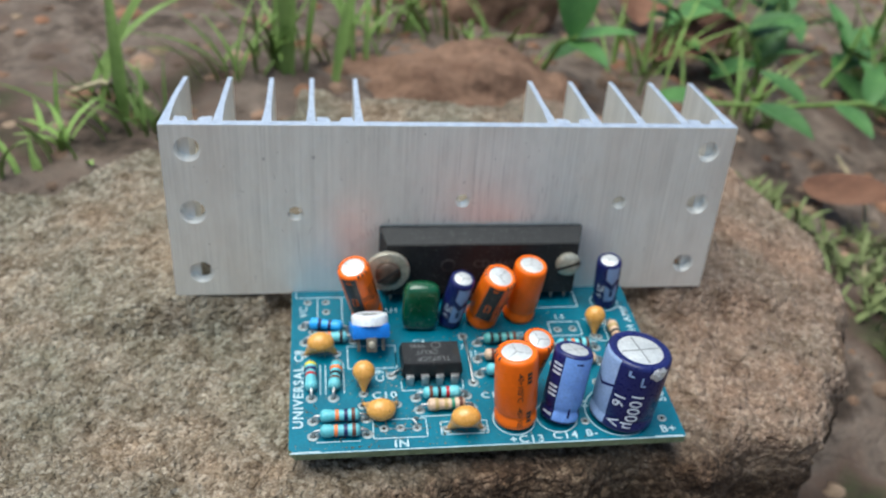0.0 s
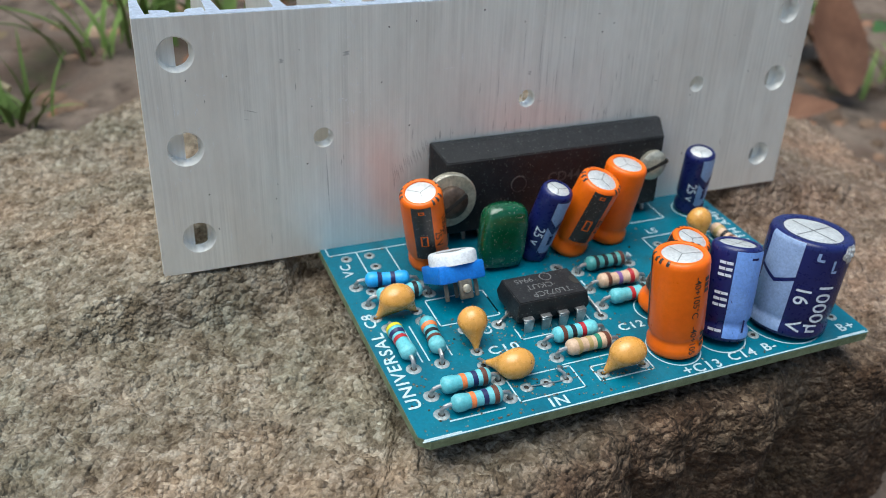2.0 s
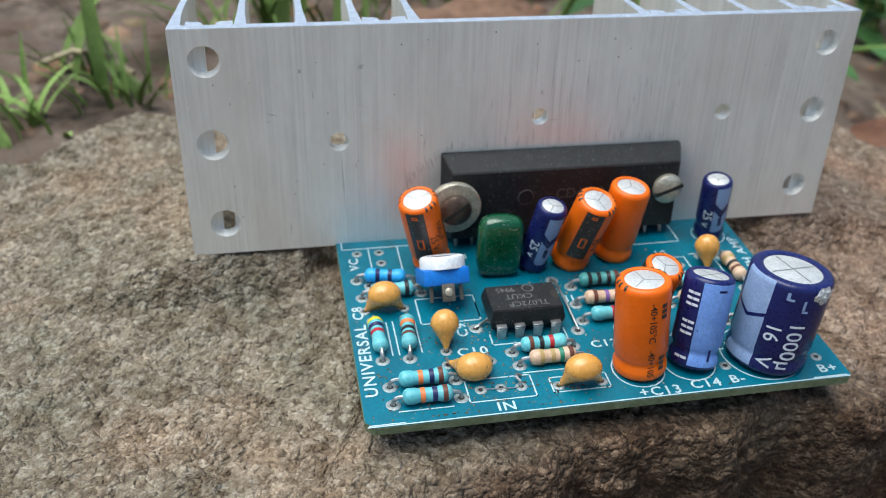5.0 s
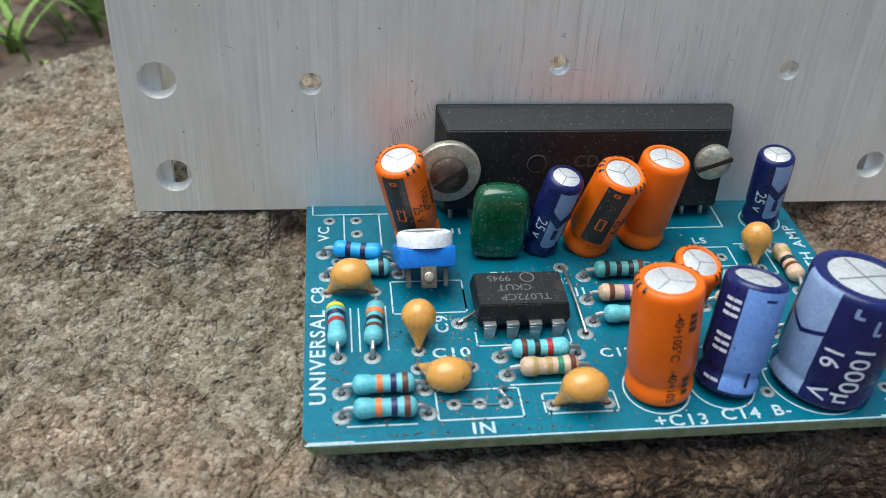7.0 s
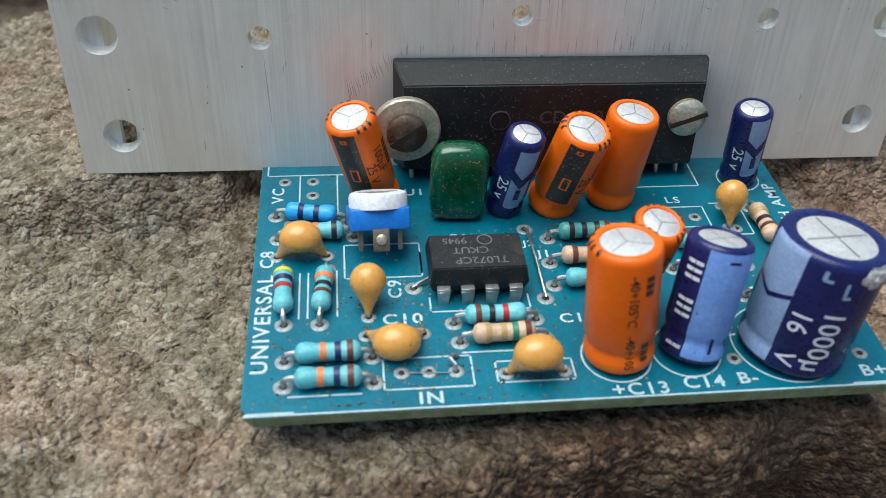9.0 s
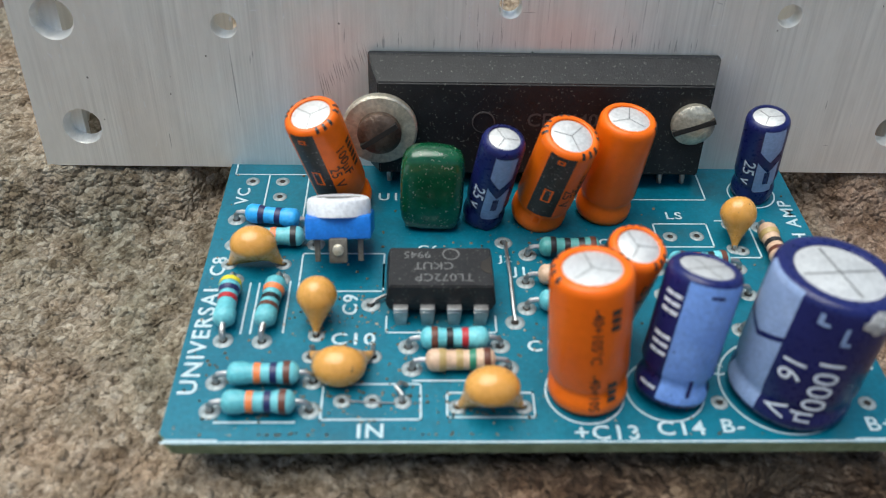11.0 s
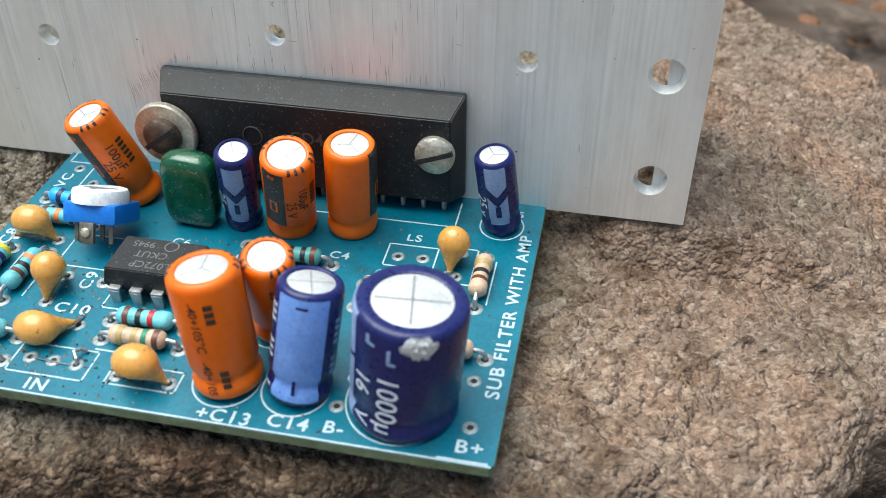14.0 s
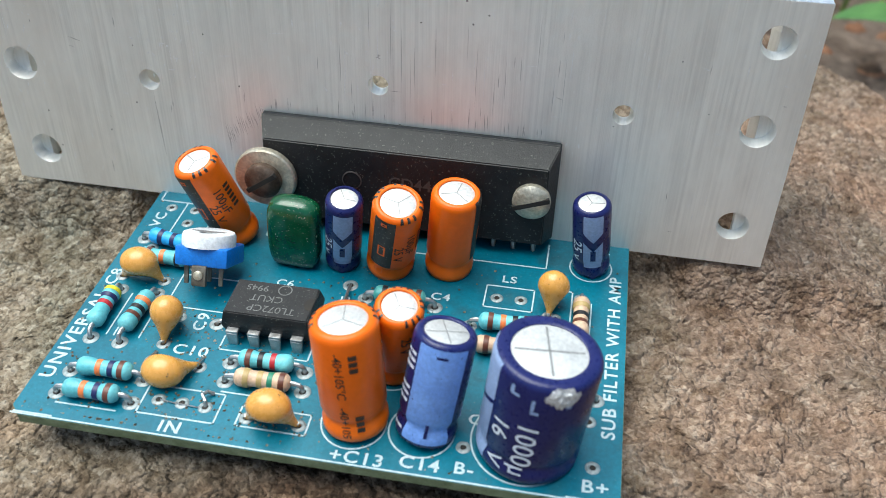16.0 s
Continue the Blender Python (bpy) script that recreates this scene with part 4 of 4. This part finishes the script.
# ---- resistors ----
def resistor(a, b, body, bands, label, z=1.05, r=0.93, length=5.2):
    """Axial resistor between two holes; bands are (position 0..1, colour)."""
    a, b = Vector((*a, 0)), Vector((*b, 0))
    mid, d = (a + b) / 2, (b - a)
    span = d.length
    ang = math.degrees(math.atan2(d.y, d.x))
    ob = thing("resistor", label, "resistor", (mid.x, mid.y, z), (0, 0, ang), "axial resistors")
    L = length / 2

    def turned(profile, seg=24):
        g = lathe([(rr, x) for x, rr in profile], seg)
        bmesh.ops.rotate(g, verts=g.verts, matrix=Matrix.Rotation(radians(90), 3, "Y"))
        return g

    prof = [(-L - 0.25, 0.0), (-L - 0.22, 0.3 * r), (-L, 0.78 * r), (-L + 0.3, 0.98 * r), (-L + 0.8, r), (-L + 1.2, 0.97 * r), (-L + 1.5, 0.87 * r), (0, 0.85 * r),
            (L - 1.5, 0.87 * r), (L - 1.2, 0.97 * r), (L - 0.8, r), (L - 0.3, 0.98 * r), (L, 0.78 * r), (L + 0.22, 0.3 * r), (L + 0.25, 0.0)]
    part("body", turned(prof), body, ob, sharp=60)
    for pos, colour in bands:
        x = -L + pos * 2 * L
        w = 0.27

        def rad(u):
            for (xa, ra), (xb, rb) in zip(prof, prof[1:]):
                if xa <= u <= xb:
                    return ra + (rb - ra) * (u - xa) / (xb - xa)
            return r
        part("band", turned([(x - w, rad(x - w) + 0.01), (x - w, rad(x - w) + 0.04), (x, rad(x) + 0.045), (x + w, rad(x + w) + 0.04), (x + w, rad(x + w) + 0.01)]), BANDS[colour], ob)
    for s in (-1, 1):
        e = span / 2
        part("lead", tube([(s * (L + 0.1), 0, 0), (s * (L + 0.55), 0, 0.0), (s * (e - 0.25), 0, -0.12), (s * e, 0, -0.45), (s * e, 0, -z - 0.6)], 0.25, 8), LEAD, ob)
    for p in (a, b):
        pad(p.x, p.y, r=0.85)


resistor((3.4, 5.6), (11.0, 5.7), RES_BLUE, [(0.42, "orange"), (0.66, "navy"), (0.86, "brown")], "light blue metal-film resistor, orange band, dusty")
resistor((3.4, 2.8), (11.0, 2.8), RES_BLUE, [(0.38, "orange"), (0.64, "navy"), (0.86, "brown")], "light blue metal-film resistor beside the input pads")
resistor((3.0, 17.4), (3.2, 10.1), RES_BLUE, [(0.1, "yellow"), (0.3, "navy"), (0.5, "red")], "light blue resistor with a yellow end band", length=5.0)
resistor((7.1, 17.5), (6.4, 10.0), RES_BLUE, [(0.28, "orange"), (0.5, "black"), (0.7, "brown")], "light blue resistor with orange and black bands", length=5.0)
resistor((18.5, 9.4), (26.1, 9.5), RES_BLUE, [(0.18, "brown"), (0.42, "black"), (0.66, "red")], "light blue resistor in front of the small chip")
resistor((18.8, 7.0), (26.6, 7.1), RES_TAN, [(0.22, "gold"), (0.48, "gold"), (0.68, "green"), (0.9, "brown")], "tan carbon resistor with green band")
resistor((1.9, 25.9), (9.2, 24.6), RES_VIVID, [(0.3, "navy"), (0.62, "navy")], "vivid blue resistor under the trimmer", length=4.9)
resistor((2.2, 22.2), (9.8, 22.3), RES_BLUE, [(0.2, "brown"), (0.5, "orange"), (0.85, "black")], "light blue resistor behind a dipped capacitor")
resistor((29.4, 20.9), (37.0, 20.9), RES_TEAL, [(0.2, "black"), (0.45, "black"), (0.7, "black"), (0.9, "brown")], "dull teal resistor with black bands")
resistor((28.9, 17.2), (36.6, 17.0), RES_TAN, [(0.2, "brown"), (0.5, "violet"), (0.8, "red")], "tan resistor between teal and blue ones")
resistor((28.7, 13.9), (36.3, 13.8), RES_BLUE, [(0.5, "red"), (0.8, "black")], "light blue resistor behind tall capacitors")
resistor((41.0, 18.9), (48.6, 19.1), RES_BLUE, [(0.2, "brown"), (0.45, "orange"), (0.68, "black"), (0.9, "brown")], "light blue resistor near the loudspeaker pads")
resistor((41.0, 15.6), (48.6, 15.7), RES_TAN, [(0.2, "brown"), (0.6, "orange")], "tan resistor behind the big capacitor")
resistor((52.3, 25.0), (52.4, 17.5), RES_TAN, [(0.25, "gold"), (0.5, "black"), (0.72, "brown")], "tan resistor along the board's side edge", length=5.0)
resistor((46.8, 11.3), (54.5, 11.2), RES_TAN, [(0.3, "brown"), (0.7, "orange")], "tan resistor behind the largest capacitor")

# ---- small chip ----
DIP = thing("small_chip", "small black eight-pin dual in-line chip with grey marking", "chip", (21.2, 15.4, 0.0))
bm = bmesh.new()
lv = [(-4.35, -2.5, 0.75), (-4.65, -2.85, 1.9), (-4.35, -2.45, 3.55)]
loops = []
for x, y, z in lv:
    loops.append([bm.verts.new(v) for v in ((x, y, z), (-x, y, z), (-x, -y, z), (x, -y, z))])
for a, b in zip(loops, loops[1:]):
    for k in range(4):
        bm.faces.new((a[k], a[(k + 1) % 4], b[(k + 1) % 4], b[k]))
bm.faces.new(loops[0])
bm.faces.new(loops[-1])
bmesh.ops.bevel(bm, geom=list(bm.edges), offset=0.1, segments=2, affect="EDGES")
part("body", bm, EPOXY, DIP)
notch = lathe([(0.95, 3.56), (0.95, 3.585), (0, 3.585)], 18, 90, 270)
bmesh.ops.translate(notch, verts=notch.verts, vec=(4.33, 0, 0))
part("notch", notch, HOLE, DIP)
for i in range(4):
    x = -3.37 + 2.25 * i
    for s in (-1, 1):
        g = box(x - 0.62, x + 0.62, -0.14, 0.14, -1.3, 1.5, 0.05, 1)
        for v in g.verts:
            if v.co.z < 0.2:
                v.co.x = x + (v.co.x - x) * 0.55
        box(x - 0.62, x + 0.62, -0.7, 0.12, 1.5, 1.78, 0.05, 1, g) if s > 0 else box(x - 0.62, x + 0.62, -0.12, 0.7, 1.5, 1.78, 0.05, 1, g)
        bmesh.ops.translate(g, verts=g.verts, vec=(0, s * 3.35, 0))
        part("pin", g, LEAD, DIP)
for text, y, x, size in (("TL072CP", -1.35, 0.3, 1.3), ("CKUT", 0.1, -0.6, 1.3), ("9945", 1.5, -2.0, 1.2)):
    g = glyphs(text, size, heavy=0.0)
    bmesh.ops.rotate(g, verts=g.verts, matrix=Matrix.Rotation(math.pi, 3, "Z"))
    bmesh.ops.translate(g, verts=g.verts, vec=(x, y, 3.565))
    part("lettering", g, GREY_INK, DIP, smooth=False)
g = lathe([(0.62, 3.565), (0.75, 3.565)], 24)
bmesh.ops.translate(g, verts=g.verts, vec=(0.9, 1.55, 0))
part("printed_ring", g, GREY_INK, DIP)

# ---- trimmer ----
TRIM = thing("trimmer", "blue trimmer potentiometer with a white dial on metal legs", "potentiometer", (12.3, 19.3, 0.9), (-31, 0, 2))
bm = box(-3.1, 3.1, -2.3, 2.6, 2.1, 4.2, 0.25, 2)
for v in bm.verts:
    if v.co.y < -1.5:
        v.co.x *= 0.93
part("case", bm, BLUE_PLASTIC, TRIM)
part("dial", lathe([(2.85, 4.1), (2.85, 5.2), (2.7, 5.5), (2.4, 5.62), (1.2, 5.58), (0.9, 5.4), (0, 5.38)], 40), WHITE_PLASTIC, TRIM, "white turning dial, scuffed")
part("dial_slot", box(-1.9, 1.9, -0.22, 0.22, 5.5, 5.63), SCORE, TRIM, smooth=False)
g = box(-0.8, 0.8, -2.75, -2.2, 0.1, 2.3, 0.15, 2)
part("wiper_tab", g, DULL_METAL, TRIM, "bent metal tab")
part("rivet", lathe([(0.5, 0), (0.5, 0.2), (0.35, 0.3), (0, 0.32)], 16), NICKEL, TRIM).matrix_local = pose(0, -2.75 * U, 1.3 * U, 90, 0, 0)
for x, y in ((-1.9, -1.2), (1.9, -1.2), (0, 0.4)):
    part("leg", box(x - 0.25, x + 0.25, y - 0.12, y + 0.12, 0.0, 2.3, 0.06, 1), DULL_METAL, TRIM)

# ---- green film capacitor ----
FILM = thing("film_capacitor", "glossy dark green dipped film capacitor, dusty", "capacitor", (20.4, 25.2, 0.0), (-4, 2, -3))
bm = box(-2.98, 2.98, -1.6, 1.6, 0.3, 8.75)
bmesh.ops.subdivide_edges(bm, edges=bm.edges, cuts=7, use_grid_fill=True)
for v in bm.verts:
    u, w = v.co.x / 2.98, v.co.y / 1.6
    top = max(0, (v.co.z - 6.6) / 2.0)
    low = max(0, (1.6 - v.co.z) / 1.3)
    v.co.z -= 0.5 * abs(u) ** 3 * top + 0.35 * w * w * top
    k = 1 - 0.10 * top ** 2 - 0.16 * low
    v.co.x *= k * (1 - 0.09 * w * w)
    v.co.y *= k * (1 - 0.14 * u * u) + 0.03 * noise.noise(v.co)
bmesh.ops.smooth_vert(bm, verts=bm.verts, factor=0.5, use_axis_x=True, use_axis_y=True, use_axis_z=True)
bmesh.ops.smooth_vert(bm, verts=bm.verts, factor=0.5, use_axis_x=True, use_axis_y=True, use_axis_z=True)
part("body", bm, GREEN_DIP, FILM, sharp=0)
for x in (-1.9, 1.9):
    part("lead", tube([(x, 0, 0.8), (x, 0, -0.4), (x, 0, -1.4)], 0.24, 6), LEAD, FILM)


def crumbs(count, seed):
    """Sand and dust that has settled on the board."""
    rnd = random.Random(seed)
    bm = bmesh.new()
    spots = [(21, 10.5, 4.5, 1.6), (15.7, 4.0, 4, 2), (12, 12, 3, 3), (7, 4, 4, 3), (30, 20, 4, 3), (24, 3, 4, 1.5), (30, 12, 14, 9), (20, 20, 14, 8)]
    for _ in range(count):
        cx, cy, sx, sy = rnd.choice(spots)
        x, y = min(56, max(1, rnd.gauss(cx, sx))), min(33, max(0.5, rnd.gauss(cy, sy)))
        r = rnd.uniform(0.05, 0.16)
        vs = [bm.verts.new((x + r * rnd.uniform(0.5, 1.2) * c, y + r * rnd.uniform(0.5, 1.2) * d, 0.01 + e * r)) for c, d, e in ((-1, -1, 0), (1, -1, 0), (1, 1, 0), (-1, 1, 0), (0, 0, 1.2))]
        for q in ((0, 1, 4), (1, 2, 4), (2, 3, 4), (3, 0, 4)):
            bm.faces.new([vs[i] for i in q])
    ob = part("dust", bm, STONE, smooth=False)
    tagged(ob, "fine brown sand grains scattered on the board", "dust", kind="stuff")


crumbs(700, 8)

# ---- wire links ----
def wire_link(points, label):
    ob = thing("wire_link", label, "wire")
    part("wire", tube(points, 0.17, 8), LEAD, ob)
    for p in (points[0], points[-1]):
        pad(p[0], p[1], r=0.85)


wire_link([(27.3, 22.6, -0.8), (27.3, 22.6, 0.2), (27.4, 22.0, 0.45), (27.5, 17.5, 0.6), (27.5, 13.0, 0.45), (27.55, 12.3, 0.2), (27.55, 12.2, -0.8)], "bare tinned wire link beside the small chip")
wire_link([(15.2, 14.3, -0.8), (15.2, 14.3, 0.2), (15.5, 14.45, 0.4), (16.6, 15.1, 0.5), (17.4, 15.6, 0.35), (17.6, 15.7, -0.8)], "short bare wire link reaching under the small chip")
# ---- plants and litter ----
def blade(bm, root, length, width, lean, heading, curl, n=7):
    p = Vector(root)
    d = Vector((math.cos(heading) * lean, math.sin(heading) * lean, 1)).normalized()
    side = Vector((-math.sin(heading), math.cos(heading), 0))
    rows = []
    for i in range(n + 1):
        t = i / n
        w = width * (1 - t ** 2.2) * (0.6 + 0.4 * min(1, t * 4)) + 0.05
        fold = d.cross(side).normalized() * w * 0.25
        rows.append([bm.verts.new(p - side * w / 2 + fold), bm.verts.new(p), bm.verts.new(p + side * w / 2 + fold)])
        p = p + d * length / n
        d = (d + Vector((math.cos(heading), math.sin(heading), -0.55)) * curl / n).normalized()
    for a, b in zip(rows, rows[1:]):
        bm.faces.new((a[0], a[1], b[1], b[0]))
        bm.faces.new((a[1], a[2], b[2], b[1]))


def grass_tuft(x, y, count, length, seed, spread=10, material=None, label="tuft of narrow green grass growing in the soil"):
    rnd = random.Random(seed)
    bm = bmesh.new()
    for _ in range(count):
        a, q = rnd.uniform(0, 6.28), rnd.uniform(0, spread)
        px, py = x + q * math.cos(a), y + q * math.sin(a)
        blade(bm, (px, py, ground_height(px, py) - 1), length * rnd.uniform(0.5, 1.15), rnd.uniform(0.9, 2.2), rnd.uniform(0.05, 0.7), rnd.uniform(0, 6.28), rnd.uniform(0.2, 1.5))
    ob = part("grass_tuft", bm, material or GRASS, sharp=0)
    tagged(ob, label, "grass", "grass behind the rock", "stuff")


for i, (x, y, c, l) in enumerate([(-38, 124, 22, 17), (-56, 112, 20, 15), (-47, 136, 12, 20), (-20, 150, 12, 26), (36, 196, 26, 32), (60, 182, 20, 24), (-8, 158, 18, 34), (14, 172, 14, 30),
                                  (118, 195, 24, 44), (150, 172, 24, 34), (212, 190, 24, 66), (-76, 104, 12, 16), (92, 250, 20, 56), (24, 262, 14, 46), (240, 150, 24, 40),
                                  (225, 230, 24, 60), (170, 225, 22, 50)]):
    grass_tuft(x, y, c, l, 100 + i, 9 + 4 * (i % 3))
for i, (x, y) in enumerate([(136, 104), (143, 92), (148, 80), (152, 68), (134, 118), (156, 100), (160, 84), (150, 56)]):
    grass_tuft(x, y, 46, 9, 140 + i, 11, PALE_GRASS, "low mossy pale green growth on the soil")


def tall_blades(roots, label):
    """A few long blades: foot, length, width, lean, heading in degrees, curl."""
    bm = bmesh.new()
    for x, y, length, width, lean, heading, curl in roots:
        blade(bm, (x, y, ground_height(x, y) - 1), length, width, lean, radians(heading), curl, 14)
    tagged(part("grass_blades", bm, GRASS, sharp=0), label, "grass", "grass behind the rock", "stuff")


tall_blades([(-50, 132, 66, 5.0, 0.25, 30, 0.9), (-44, 128, 44, 3.6, 0.1, 100, 0.5), (-54, 136, 50, 3.2, 0.5, 40, 1.4)], "long arching green grass blades on the soil")
tall_blades([(-3, 150, 84, 5.4, 0.05, 80, 0.15), (2, 152, 70, 4.6, 0.12, 20, 0.2), (10, 150, 46, 3.6, 0.3, 60, 0.5)], "tall upright green grass blades on the soil")


def leaf_mesh(length, width, cup, seed):
    rnd = random.Random(seed)
    bm = bmesh.new()
    n = 9
    rows = []
    for i in range(n + 1):
        t = i / n
        w = width * (math.sin(math.pi * min(1, t * 0.97 + 0.03)) ** 0.75) * (1 - 0.25 * t) + 0.1
        z = -cup * (t - 0.2) ** 2 * length * 0.5
        rows.append([bm.verts.new((t * length, s * w / 2, z + abs(s) * w * 0.14 + 0.3 * noise.noise((t * 3, s, seed)))) for s in (-1, -0.5, 0, 0.5, 1)])
    for a, b in zip(rows, rows[1:]):
        for k in range(4):
            bm.faces.new((a[k], a[k + 1], b[k + 1], b[k]))
    return bm


def weed(points, leaves, label):
    """A creeping stem through the points, with leaves (place along it, length, width, heading, pitch)."""
    ob = thing("weed", label, "plant")
    pts = [Vector(p) for p in points]
    fine = []
    for a, b in zip(pts, pts[1:]):
        fine += [a.lerp(b, k / 5) for k in range(5)]
    fine.append(pts[-1])
    part("stem", tube(fine, 1.1, 8, taper=[1 - 0.5 * i / len(fine) for i in range(len(fine))]), GRASS, ob)
    for i, (s, length, width, heading, pitch) in enumerate(leaves):
        p = fine[int(s * (len(fine) - 1))]
        lf = part("leaf", leaf_mesh(length, width, 0.5, i + 1), LEAF, ob, sharp=0)
        lf.matrix_local = Matrix.Translation(p * U) @ pose(0, 0, 0, 0, -pitch, heading)


weed([(75, 178, -30), (80, 172, -14), (84, 168, -10)], [(0.9, 40, 17, 100, 78), (0.5, 24, 10, -20, 25), (0.7, 22, 9, -70, 10), (0.3, 18, 9, 30, 15)], "broad-leaved green weed behind the second stone")
weed([(210, 175, -40), (180, 160, -28), (150, 150, -24), (118, 148, -22)], [(0.15, 22, 9, 100, 35), (0.3, 24, 9, 60, 20), (0.5, 20, 9, -80, 5), (0.65, 20, 9, 120, 20), (0.85, 22, 12, -60, 5), (0.97, 24, 12, 190, 15)], "creeping green weed with pointed leaves on the soil")
weed([(225, 130, -46), (222, 140, -25), (214, 150, -5)], [(0.5, 26, 11, 200, 20), (0.7, 26, 10, 150, 20), (0.9, 28, 11, 250, 5), (0.95, 24, 10, 60, 30)], "green weed with pointed leaves beside dead leaves")
weed([(165, 240, -30), (176, 236, -4), (192, 226, 30)], [(0.5, 26, 8, 160, 30), (0.8, 24, 8, 40, 20)], "tall green stem with narrow leaves")


rnd = random.Random(77)
for i, (x, y) in enumerate([(128, 215), (165, 200), (200, 215), (235, 210), (150, 255), (205, 260), (60, 250)]):
    g = ground_height(x, y)
    tip = (x + rnd.uniform(-12, 12), y + rnd.uniform(-12, 6), g + rnd.uniform(16, 30))
    weed([(x, y, g - 2), ((x + tip[0]) / 2 + 3, (y + tip[1]) / 2, g + 12), tip],
         [(rnd.uniform(0.35, 1.0), rnd.uniform(16, 28), rnd.uniform(7, 12), rnd.uniform(0, 360), rnd.uniform(-5, 45)) for _ in range(7)],
         "low leafy green weed growing from the soil")


def dead_leaf(x, y, length, width, heading, pitch, seed, lift=4):
    ob = part("dead_leaf", leaf_mesh(length, width, -0.6, seed), DEAD_LEAF, sharp=0)
    ob.matrix_world = Matrix.Translation(Vector((x, y, ground_height(x, y) + lift)) * U) @ pose(0, 0, 0, 15, -pitch, heading)
    tagged(ob, "curled reddish brown dead leaf lying on soil", "leaf", "dead leaves")


for i, (x, y, l, w, h, p) in enumerate([(205, 140, 44, 26, 70, 30), (118, 200, 40, 20, 10, 12), (130, 240, 40, 24, 80, 20), (165, 215, 34, 18, 200, 10), (-30, 215, 30, 14, 20, 8), (230, 165, 36, 22, 120, 25), (150, 130, 30, 18, 300, 10)]):
    dead_leaf(x, y, l, w, h, p, 40 + i)


def twig(points, label):
    ob = part("twig", tube(points, 0.7, 7), STRAW)
    tagged(ob, label, "twig")


twig([(-58, 134, -13), (-50, 134, -10), (-42, 131, -11), (-37, 127, -13)], "thin pale dry twig lying on the soil")
twig([(150, 90, -44), (165, 120, -40), (172, 150, -42)], "thin pale dry stem lying on the soil")


def litter(count, seed):
    """Clods, chips and bits of dead leaf lying on the soil round the rock."""
    rnd = random.Random(seed)
    bm = bmesh.new()
    done = 0
    while done < count:
        x, y = rnd.uniform(-170, 290), rnd.uniform(20, 380)
        if math.hypot(x - 18, y - 48) < rim_radius(math.atan2(y - 48, x - 18), (18, 48)) + 5:
            continue
        done += 1
        r = rnd.uniform(1.2, 4.2) * (1 + max(0.0, y - 150) / 250)
        a0, squash, n = rnd.uniform(0, 6.28), rnd.uniform(0.25, 0.8), 7
        z = ground_height(x, y) - 0.25 * r
        rings = []
        for rr, h in ((1.0, 0.0), (0.85, 0.5), (0.4, 0.85)):
            rings.append([bm.verts.new((x + r * rr * rnd.uniform(0.75, 1.25) * math.cos(a0 + 6.283 * k / n), y + r * rr * rnd.uniform(0.6, 1.1) * math.sin(a0 + 6.283 * k / n),
                                        z + r * squash * h * rnd.uniform(0.8, 1.3))) for k in range(n)])
        for a, b in zip(rings, rings[1:]):
            for k in range(n):
                bm.faces.new((a[k], a[(k + 1) % n], b[(k + 1) % n], b[k]))
        bm.faces.new(rings[-1])
    m = surface("soil_litter", [(0.2, 0.15, 0.115), (0.3, 0.22, 0.17)], 0.95, scale=0.1, fine=0.6, bump=0.8, bump_scale=0.4, spec=0.15)
    nt = m.node_tree
    b = nt.nodes["Principled BSDF"]
    geo = nt.nodes.new("ShaderNodeNewGeometry")
    r = nt.nodes.new("ShaderNodeValToRGB")
    tints = ((0.0, (0.35, 0.32, 0.3)), (0.4, (0.9, 0.8, 0.72)), (0.7, (1.0, 0.66, 0.5)), (0.85, (1.5, 1.4, 1.3)), (1.0, (0.5, 0.55, 0.35)))
    while len(r.color_ramp.elements) < len(tints):
        r.color_ramp.elements.new(0.5)
    for e, (p, c) in zip(r.color_ramp.elements, tints):
        e.position, e.color = p, (*c, 1)
    x = nt.nodes.new("ShaderNodeMix")
    x.data_type, x.blend_type = "RGBA", "MULTIPLY"
    x.inputs["Factor"].default_value = 1.0
    nt.links.new(geo.outputs["Random Per Island"], r.inputs["Fac"])
    nt.links.new(b.inputs["Base Color"].links[0].from_socket, x.inputs[6])
    nt.links.new(r.outputs["Color"], x.inputs[7])
    nt.links.new(x.outputs[2], b.inputs["Base Color"])
    tagged(part("soil_litter", bm, m, sharp=0), "brown and grey clods and chips scattered on the soil", "litter", kind="stuff")


litter(1500, 5)
